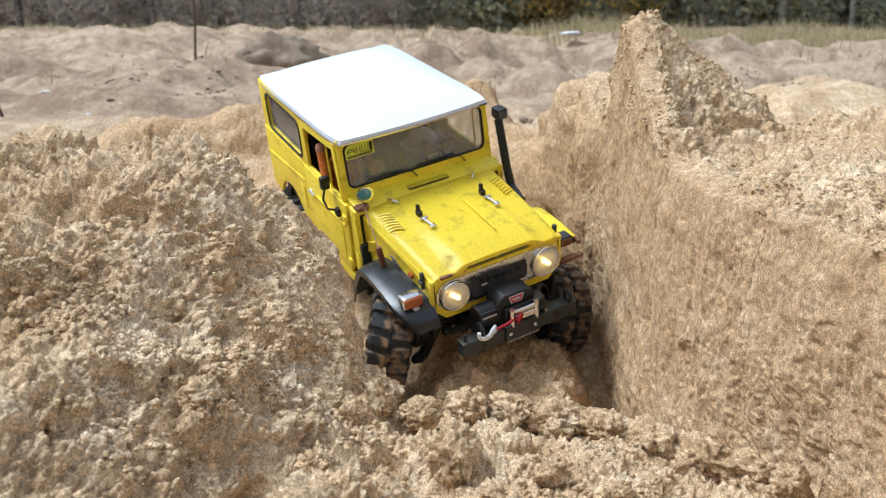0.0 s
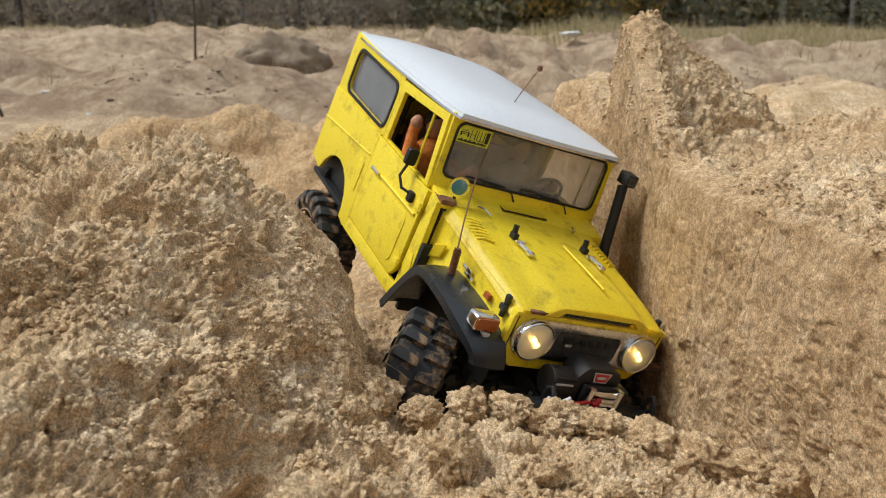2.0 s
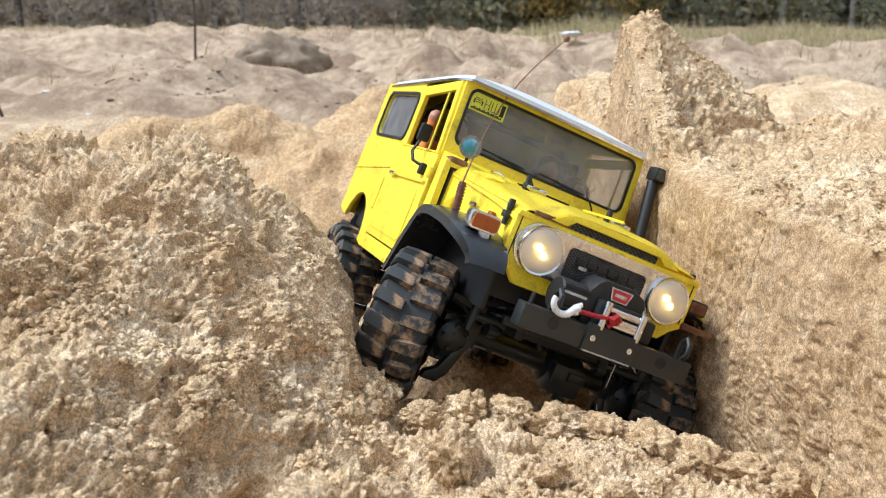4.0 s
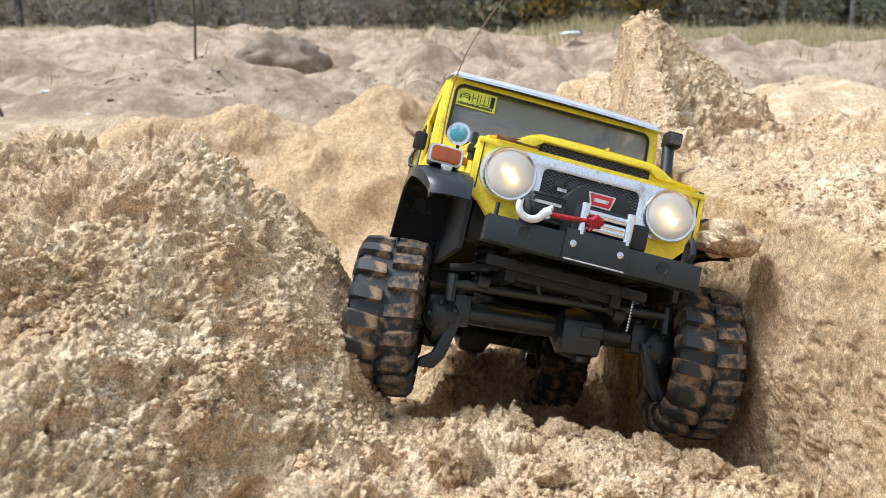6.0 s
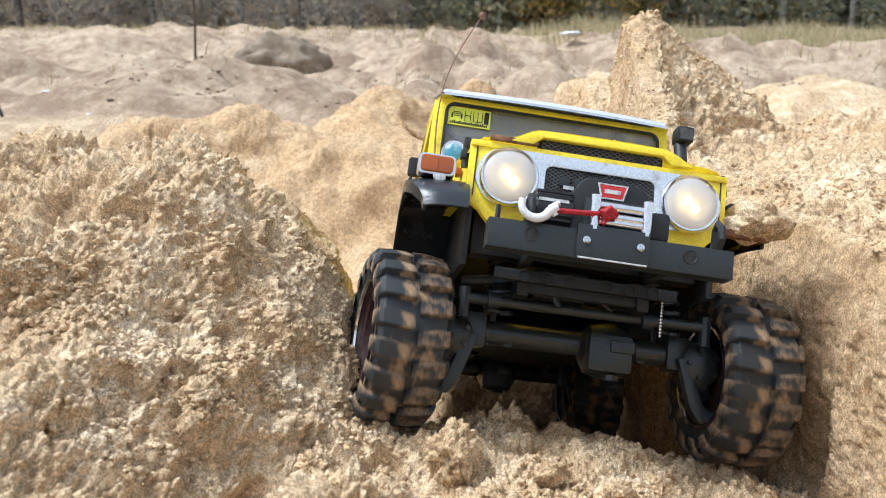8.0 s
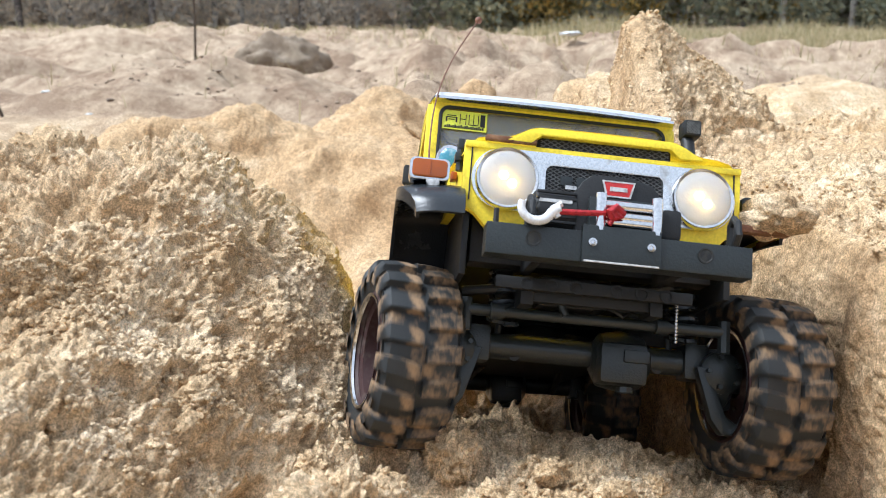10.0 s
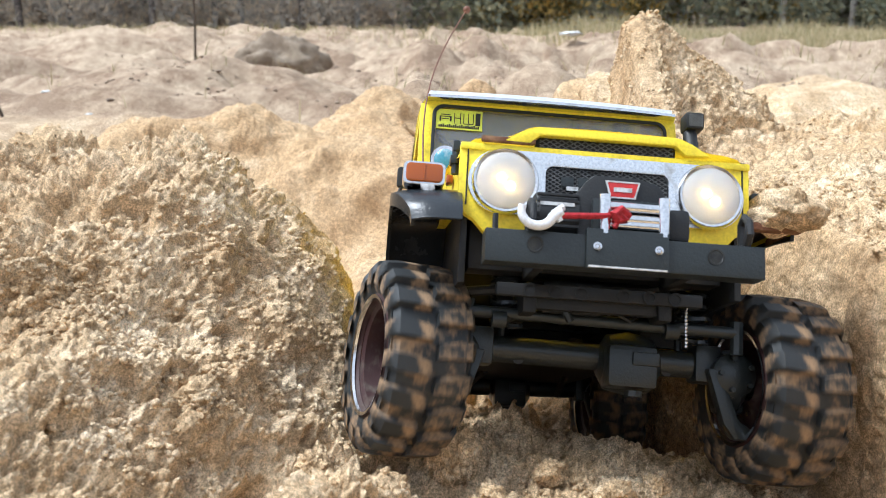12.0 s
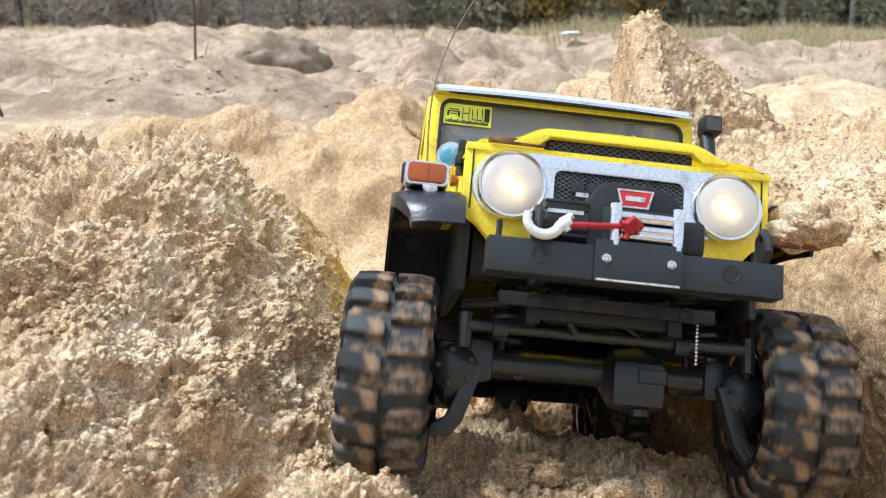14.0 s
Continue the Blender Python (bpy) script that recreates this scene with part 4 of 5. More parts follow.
scoop = part("scoop_mouth", box(0.0405, 0.0436, -0.0305, 0.0305, 0.0610, 0.0690, 0.0004), BLACK, hood)
part("scoop_lip", outline([(-0.0445, 0.0642), (-0.036, 0.0692), (-0.030, 0.0714), (0.030, 0.0714), (0.036, 0.0692), (0.0445, 0.0642), (0.0335, 0.0640), (0.0290, 0.0678), (-0.0290, 0.0678), (-0.0335, 0.0640)], 0.0445, 0.0486, "x", 0.0006), YELLOW, hood)
part("scoop_mesh", mesh_grid(-0.0290, 0.0290, 0.0628, 0.0676, 0.0452, 0.0034, 0.00026), WIRE, hood, "wire mesh in the hood scoop")

part("snorkel_mesh", mesh_grid(0.0757, 0.0838, 0.1226, 0.1298, -0.0689, 0.0016, 0.0002), WIRE, car, "fine wire mesh on the snorkel head")

# front panel, bezel, lamps and grille
front = part("front_panel", outline([(-0.0625, 0.0635), (0.0625, 0.0635), (0.0625, 0.034), (0.056, 0.030), (0.050, 0.0235), (-0.050, 0.0235), (-0.056, 0.030), (-0.0625, 0.034)], 0.0400, 0.0452, "x", 0.0012), YELLOW, car)
part("front_lip", box(0.0415, 0.0464, -0.0625, 0.0625, 0.0600, 0.0632, 0.001), YELLOW, car)
for s in (-1, 1):
    part("panel_seam", box(0.0452, 0.0456, s * 0.0592 - 0.0003, s * 0.0592 + 0.0003, 0.036, 0.0632, 0), INK, front)
bezel_in = round_rect(-0.0262, 0.0262, 0.0365, 0.0545, 0.003, 7)
bezel_out = round_rect(-0.0590, 0.0590, 0.0325, 0.0605, 0.0139, 7)
bezel = part("bezel", holed(bezel_out, bezel_in, 0.0454, 0.0478, "x", 0.0006), SILVER, car, "worn silver lamp bezel")
part("grille_backing", box(0.0453, 0.0459, -0.027, 0.027, 0.0358, 0.0552, 0), BLACK, bezel)
part("grille_mesh", mesh_grid(-0.026, 0.026, 0.0368, 0.0542, 0.0466, 0.0030, 0.00024), WIRE, bezel, "black wire grille")
for i, y in enumerate((-0.0195, -0.0125, -0.0055, 0.0015, 0.0085, 0.0155)):
    part("emblem_bar", box(0.0462, 0.0475, y, y + 0.0052, 0.0462, 0.0506, 0.0003), DARKGREY, bezel)
for s in (-1, 1):
    c = Matrix.Translation((0, s * 0.0435, 0.0462))
    lamp = part("headlight", moved(lathe([(0.0138, 0.0474), (0.0142, 0.0495), (0.0134, 0.0512), (0.0124, 0.0508), (0.0122, 0.0490), (0.0112, 0.0478)], "x", 44), c), CHROME, car, "chrome headlamp ring")
    part("bowl", moved(lathe([(0.0121, 0.0494), (0.0095, 0.0486), (0.004, 0.0482)], "x", 30), c), BOWL, lamp)
    for dy, dz in ((-0.0016, 0.0012), (0.0022, -0.0022)):
        bm = bmesh.new()
        bmesh.ops.create_icosphere(bm, subdivisions=2, radius=0.0021, matrix=Matrix.Translation((0.0494, s * 0.0435 + dy, 0.0462 + dz)))
        part("bulb", bm, BULB, lamp, "lit warm bulb")
    part("lens", moved(lathe([(0.0123, 0.0505), (0.0115, 0.0512), (0.0085, 0.0519), (0.0045, 0.0523), (0.001, 0.0524)], "x", 36), c), LENS, lamp, "lamp lens whitened for sky reflection")

# fenders
ARCH = [(-0.064, 0.000), (-0.055, 0.018), (-0.043, 0.038), (-0.034, 0.0465), (-0.020, 0.0495), (0.006, 0.0488), (0.028, 0.0462), (0.044, 0.0415), (0.053, 0.0345), (0.056, 0.027)]


def fender(s, n=10):
    """A rounded mudguard: a bowed band over the wheel with a turned-down outer lip."""
    arch, fine = ARCH[:n], []
    for i in range(len(arch) - 1):
        p = [Vector(arch[min(max(j, 0), len(arch) - 1)]) for j in (i - 1, i, i + 1, i + 2)]
        for k in range(4):
            t = k / 4
            fine.append(0.5 * (2 * p[1] + (p[2] - p[0]) * t + (2 * p[0] - 5 * p[1] + 4 * p[2] - p[3]) * t * t + (3 * p[1] - p[0] - 3 * p[2] + p[3]) * t ** 3))
    fine.append(Vector(arch[-1]))
    bm, rows, across = bmesh.new(), [], (0, 0.35, 0.6, 0.75, 0.86, 0.94, 0.98, 1.0, 1.0)
    for i, q in enumerate(fine):
        way = (fine[min(i + 1, len(fine) - 1)] - fine[max(i - 1, 0)]).normalized()
        inward = Vector((way.y, -way.x))
        front = max(0.0, (q.x - 0.020) / 0.036)
        row = []
        for j, v in enumerate(across):
            y = 0.061 + (0.0295 - 0.009 * front ** 2.5) * v
            drop = 0.0032 * v ** 4 + (0.0055 if j == len(across) - 1 else 0)
            c = q + inward * drop
            row.append(bm.verts.new((c.x, s * y, c.y)))
        rows.append(row)
    for p, q in zip(rows, rows[1:]):
        for j in range(len(across) - 1):
            bm.faces.new((p[j], p[j + 1], q[j + 1], q[j]))
    bmesh.ops.recalc_face_normals(bm, faces=bm.faces)
    bmesh.ops.solidify(bm, geom=bm.faces, thickness=0.0016)
    return bm


part("fender", fender(-1), FENDER, car, "scuffed black front fender")
part("fender_liner", moved(fender(1, 7), Matrix.Translation((0, 0, -0.0022))), BLACK, car)
left_fender = part("fender", fender(1, 7), YELLOW, car, "chipped yellow front fender with a rusty edge")
part("rusty_edge", join(box(0.0415, 0.0470, 0.061, 0.0850, 0.0340, 0.0378, 0.0012), box(0.000, 0.034, 0.0885, 0.0915, 0.0380, 0.0420, 0.0014)), RUST, left_fender, "rusted fender edge")
for s in (-1, 1):
    part("wheel_well", join(box(-0.0645, -0.0600, min(s * 0.040, s * 0.0748), max(s * 0.040, s * 0.0748), -0.006, 0.047, 0.0006), box(-0.060, 0.040, min(s * 0.0575, s * 0.0605), max(s * 0.0575, s * 0.0605), 0.004, 0.0475, 0.0006)), BLACK, car)
signal = part("turn_signal", outline(round_rect(-0.0860, -0.0680, 0.0438, 0.0542, 0.0026), 0.0330, 0.0425, "x", 0.0008), CHROME, car, "chrome turn signal")
part("amber_lens", outline(round_rect(-0.0848, -0.0692, 0.0450, 0.0530, 0.002), 0.0422, 0.0440, "x", 0.0007), AMBER, signal, "amber plastic lens")
part("lens_rib", box(0.0438, 0.0443, -0.0773, -0.0767, 0.0454, 0.0526, 0.0002), AMBER, signal)
part("fender_chip", outline([(-0.0785, 0.0440), (-0.0725, 0.0440), (-0.0722, 0.0420), (-0.0745, 0.0400), (-0.0765, 0.0404), (-0.0780, 0.0425)], 0.0405, 0.0440, "x", 0.0006), LABEL, car, "chipped pale patch under the signal")
signal = part("turn_signal", outline(round_rect(0.0660, 0.0800, 0.0440, 0.0530, 0.0024), 0.0270, 0.0380, "x", 0.0008), DARKGREY, car, "dull dark turn signal")
part("amber_lens", outline(round_rect(0.0672, 0.0788, 0.0452, 0.0518, 0.002), 0.0376, 0.0390, "x", 0.0006), RUST, signal, "dirty brown lens")

# bumper, winch and shackles
bumper = part("bumper", box(0.0680, 0.0785, -0.0540, 0.0545, 0.0062, 0.0190, 0.0006), DARKGREY, car, "flat dark steel bumper with worn edges")
plate = part("bumper_plate", box(0.0770, 0.0806, -0.0158, 0.0162, 0.0058, 0.0212, 0.0006), DARKGREY, bumper)
for y in (-0.0117, 0.0120):
    part("bolt", moved(lathe([(0.0017, 0.0804), (0.0017, 0.0814), (0.0010, 0.0816), (0.0006, 0.0810)], "x", 12), Matrix.Translation((0, y, 0.0140))), CHROME, bumper, "bright steel bolt")
part("scuff", box(0.0800, 0.0808, -0.0150, 0.0155, 0.0060, 0.0068, 0.0003), LABEL, bumper, "pale worn edge")
# black discs paint the dark inside of the bolt holes
for y in (-0.0350, 0.0350):
    part("bolt_hole_disc", moved(lathe([(0.0033, 0.0784), (0.0033, 0.0789), (0.0027, 0.0789), (0.0025, 0.0787)], "x", 14), Matrix.Translation((0, y, 0.0137))), INK, bumper)
for s in (-1, 1):
    part("bumper_arm", box(0.030, 0.069, s * 0.030 - 0.0022, s * 0.030 + 0.0022, 0.008, 0.016, 0.0008), BLACK, car)
for y in (-0.0365, 0.0478):
    loop = [(0.0765, y, 0.0195), (0.0800, y, 0.0235), (0.0790, y, 0.0285), (0.0755, y, 0.0310), (0.0720, y, 0.0285), (0.0715, y, 0.0195)]
    part("shackle", rod(loop, 0.0017, 8), BLACK, bumper)
part("bumper_post", rod([(0.0745, -0.0500, 0.0185), (0.0745, -0.0500, 0.0255)], 0.0012, 6), BLACK, bumper)
winch = part("winch", join(outline([(-0.0175, 0.0190), (0.0175, 0.0190), (0.0175, 0.0385), (0.0150, 0.0425), (0.0060, 0.0450), (-0.0110, 0.0450), (-0.0145, 0.0420), (-0.0175, 0.0375)], 0.0535, 0.0715, "x", 0.0012), box(0.058, 0.0755, 0.0175, 0.0262, 0.0195, 0.0325, 0.0022)), BLACK, car, "black electric winch")
part("motor", join(moved(lathe([(0.0088, -0.0335), (0.0096, -0.0325), (0.0096, -0.0170)], "y", 24), Matrix.Translation((0.0630, 0, 0.0285)))), BLACK, winch, "finned winch motor")
for z in (0.0225, 0.0250, 0.0275, 0.0300, 0.0325, 0.0350):
    part("motor_fin", box(0.0705, 0.0722, -0.0335, -0.0172, z, z + 0.0012, 0.0003), BLACK, winch)
part("motor_label", box(0.0722, 0.0726, -0.0325, -0.0190, 0.0310, 0.0324, 0), LABEL, winch, "pale label strip")
part("panel_label", box(0.0480, 0.0484, -0.0175, -0.0125, 0.0445, 0.0462, 0), LABEL, bezel, "small pale label")
part("panel_label", box(0.0480, 0.0484, 0.0235, 0.0275, 0.0335, 0.0375, 0.0002), LABEL, bezel, "small pale label")
badge = part("badge", outline([(-0.0048, 0.0362), (0.0048, 0.0362), (0.0066, 0.0424), (-0.0066, 0.0424)], 0.0712, 0.0722, "x", 0.0003), REDPAINT, winch, "red badge with a pale bar")
part("badge_rim", holed([(-0.0051, 0.0358), (0.0051, 0.0358), (0.0070, 0.0428), (-0.0070, 0.0428)], [(-0.0045, 0.0364), (0.0045, 0.0364), (0.0062, 0.0422), (-0.0062, 0.0422)], 0.0720, 0.0724, "x", 0), LABEL, badge)
part("badge_bar", box(0.0722, 0.0725, -0.0036, 0.0036, 0.0384, 0.0402, 0), LABEL, badge)
fair = part("fairlead", box(0.0725, 0.0752, -0.0125, 0.0178, 0.0200, 0.0345, 0.0008), DARKGREY, winch)
for z in (0.0238, 0.0262, 0.0308):
    part("roller", rod([(0.0775, -0.0080, z), (0.0775, 0.0135, z)], 0.0020, 12), CHROME, fair, "polished steel roller")
for y in (-0.0085, 0.0145):
    part("roller", rod([(0.0785, y, 0.0195), (0.0785, y, 0.0350)], 0.0023, 12), CHROME, fair, "polished steel roller")
part("rope", join(rod([(0.0800, -0.0070, 0.0265), (0.0812, -0.0150, 0.0255), (0.0815, -0.0260, 0.0248)], 0.0012, 8), rod([(0.0790, 0.0005, 0.0270), (0.0815, -0.0030, 0.0290), (0.0820, -0.0060, 0.0270), (0.0810, -0.0040, 0.0245), (0.0805, -0.0010, 0.0250), (0.0810, -0.0045, 0.0275)], 0.0017, 8), rod([(0.0805, -0.0035, 0.0250), (0.0808, -0.0052, 0.0218)], 0.0010, 6)), RED, winch, "knotted red winch rope")
hookpath = [(0.0815, -0.0350 + 0.0062 * math.cos(radians(k)), 0.0258 + 0.0056 * math.sin(radians(k))) for k in range(-20, -215, -15)]
hookpath = [(0.0812, -0.0258, 0.0262), (0.0814, -0.0278, 0.0250)] + hookpath
part("hook", join(rod(hookpath, 0.0021, 12, 0.75), rod([(0.0812, -0.0250, 0.0282), (0.0812, -0.0285, 0.0262), (0.0812, -0.0262, 0.0225)], 0.0014, 8)), HOOKWHITE, winch, "white steel hook")

# snorkel, mirror, spot lamp, aerial
part("snorkel", join(rod([(-0.030, 0.072, 0.058), (-0.056, 0.078, 0.060), (-0.063, 0.0785, 0.074), (-0.075, 0.0785, 0.118), (-0.076, 0.0785, 0.120)], 0.0040, 12), box(-0.0815, -0.0690, 0.0745, 0.0850, 0.1212, 0.1312, 0.0018)), BLACK, car, "black snorkel with a ribbed head")

part("mirror", join(outline(round_rect(-0.0870, -0.0785, 0.0845, 0.0970, 0.002), -0.1125, -0.1075, "x", 0.0012), rod([(-0.1090, -0.0840, 0.085), (-0.1080, -0.0870, 0.076), (-0.1000, -0.0865, 0.070), (-0.0950, -0.0785, 0.068)], 0.0011, 6), box(-0.0985, -0.0925, -0.0815, -0.0772, 0.0625, 0.0705, 0.0012)), BLACK, car, "black door mirror on a bent arm")
spot = part("spot_lamp", moved(lathe([(0.0026, -0.0055), (0.0060, -0.0032), (0.0076, 0.0), (0.0076, 0.0010), (0.0066, 0.0010)], "x", 28), pose(-0.0690, -0.0620, 0.0912, 0, 0, -12)), CHROME, car, "chrome spot lamp")
part("spot_glass", moved(lathe([(0.0066, 0.0006), (0.0045, 0.0016), (0.001, 0.0020)], "x", 24), pose(-0.0690, -0.0620, 0.0912, 0, 0, -12)), BLUEGLASS, spot, "blue lamp glass")
part("spot_stem", rod([(-0.0700, -0.0610, 0.0870), (-0.0720, -0.0605, 0.0815)], 0.0012, 6), BLACK, spot)
base = [(-0.018, -0.0735, 0.046), (-0.021, -0.0750, 0.0665)]
aerial = part("aerial", join(rod(base, 0.0023, 10), *[rod([(-0.018 - 0.0003 * i, -0.0735 - 0.00015 * i, 0.048 + 0.002 * i), (-0.0181 - 0.0003 * i, -0.0736 - 0.00015 * i, 0.0488 + 0.002 * i)], 0.0028, 10) for i in range(9)]), BROWN, car, "brown coiled aerial foot")
WHIP_AT = (-0.0212, -0.0750, 0.0660)
stem = [(0.010 * math.sin(math.pi * i / 14), 0, 0.200 * i / 14) for i in range(15)]
bm = bmesh.new()
bmesh.ops.create_icosphere(bm, subdivisions=2, radius=0.0026, matrix=Matrix.Translation(stem[-1]))
whip = part("whip", join(rod(stem, 0.00055, 6, 0.7), bm), BROWN, aerial, "thin bent whip with a round tip")

# cabin
part("dashboard", rounded(box(-0.104, -0.088, -0.070, 0.070, 0.060, 0.084, 0.003), 0.0005), SEATCLOTH, car)
wheel_turn = pose(-0.110, 0.036, 0.088, 0, -62, 0)
ring = lathe([(0.0165 + 0.0014 * math.cos(radians(a)), 0.0014 * math.sin(radians(a))) for a in range(0, 360, 60)], "z", 28, True)
part("steering_wheel", moved(join(ring, rod([(-0.016, 0, 0), (0.016, 0, 0)], 0.001, 6), rod([(0, -0.016, 0), (0, 0.016, 0)], 0.001, 6), rod([(0, 0, 0), (0, 0, -0.03)], 0.0015, 6)), wheel_turn), BLACK, car)
for y in (-0.036, 0.036):
    seat = part("seat", rounded(box(-0.170, -0.130, y - 0.022, y + 0.022, 0.022, 0.040, 0.004), 0.0005), SEATCLOTH, car)
    part("seat_back", moved(box(-0.008, 0.0, y - 0.021, y + 0.021, 0.0, 0.062, 0.004), pose(-0.168, 0, 0.036, 0, -10, 0)), SEATCLOTH, seat)
part("rear_bench", box(-0.280, -0.200, -0.066, 0.066, 0.004, 0.055, 0.004), BLACK, car)
part("roll_bar", rod([(-0.181, -0.066, 0.01), (-0.181, -0.064, 0.112), (-0.181, -0.055, 0.122), (-0.181, 0.055, 0.122), (-0.181, 0.064, 0.112), (-0.181, 0.066, 0.01)], 0.003, 8), BLACK, car)

# chassis
for s in (-1, 1):
    part("chassis_rail", box(-0.270, 0.036, s * 0.029 - 0.003, s * 0.029 + 0.003, -0.006, 0.004, 0.001), BLACK, car)
    part("shock_tower", box(-0.012, 0.010, s * 0.036 - 0.004, s * 0.036 + 0.004, 0.000, 0.038, 0.0015), BLACK, car)
part("front_block", box(0.016, 0.030, -0.0555, 0.0555, 0.012, 0.060, 0.001), BLACK, car, "black block behind the grille")
part("cross_member", box(0.028, 0.034, -0.029, 0.029, -0.004, 0.004, 0.001), BLACK, car)
# added black plate, standing in for the deep shade under the hood
part("added_dark_plate", box(-0.052, -0.048, -0.056, 0.056, 0.002, 0.062, 0.0006), BLACK, car)
part("gearbox", join(box(-0.130, -0.070, -0.018, 0.018, -0.016, 0.004, 0.003), rod([(-0.07, 0.012, -0.006), (-0.005, 0.022, -0.018)], 0.0035, 8)), BLACK, car)
crossbar = part("frame_crossbar", box(0.036, 0.040, -0.044, 0.044, 0.0000, 0.0055, 0.0010), BLACK, car, "black front crossbar with round holes")
for y in (-0.030, -0.019, -0.008, 0.010, 0.021, 0.032):
    part("hole_rim", moved(lathe([(0.0030, 0.0398), (0.0030, 0.0405), (0.0022, 0.0405), (0.0022, 0.0398)], "x", 14, True), Matrix.Translation((0, y, 0.0028))), BLACK, crossbar)
for y0, y1, z1 in ((-0.040, -0.012, 0.004), (0.036, 0.006, 0.006)):
    part("control_arm", join(rod([(0.022, y0, -0.008), (0.004, y1, z1)], 0.0026, 8), rod([(0.022, y0 - 0.003, -0.008), (0.022, y0 + 0.003, -0.008)], 0.0038, 10)), DARKGREY, car)
for y in (0.040,):
    part("threaded_rod", join(*[lathe([(0.0004, z), (0.0008, z + 0.0004), (0.0008, z + 0.0010), (0.0004, z + 0.0014)], "z", 8) for z in (-0.016 + 0.0016 * i for i in range(12))]), CHROME, car, "bright threaded shock rod").matrix_basis = pose(0.030, y, 0)
servo = part("steering_servo", rounded(box(0.006, 0.026, -0.022, 0.004, -0.004, 0.010, 0.0012), 0.0003), BLACK, car, "black steering servo")
part("servo_horn", join(rod([(0.026, -0.016, 0.003), (0.030, -0.016, 0.003)], 0.0034, 12), rod([(0.029, -0.016, 0.003), (0.029, -0.010, -0.008)], 0.0018, 8)), DARKGREY, servo)
part("wire", rod([(0.024, 0.000, 0.006), (0.030, 0.006, -0.001), (0.028, 0.016, -0.006), (0.020, 0.024, 0.000)], 0.0008, 6), BLACK, car)
part("motor_can", join(moved(lathe([(0.013, -0.018), (0.014, -0.016), (0.014, 0.016), (0.013, 0.018)], "x", 24), Matrix.Translation((-0.030, 0.008, 0.012)))), DARKGREY, car, "round motor can")
part("wire", rod([(-0.012, 0.002, 0.012), (0.000, 0.010, 0.004), (0.004, 0.022, 0.006), (-0.004, 0.030, 0.012)], 0.0011, 6), RED, car, "red motor wire")
part("exhaust", rod([(-0.285, -0.055, 0.004), (-0.262, -0.060, 0.006)], 0.010, 14), BLACK, car)


part("skid_plate", outline([(-0.255, -0.044), (-0.030, -0.044), (-0.015, -0.028), (-0.015, 0.028), (-0.030, 0.044), (-0.255, 0.044)], -0.016, -0.0125, "z", 0.001), BLACK, car)


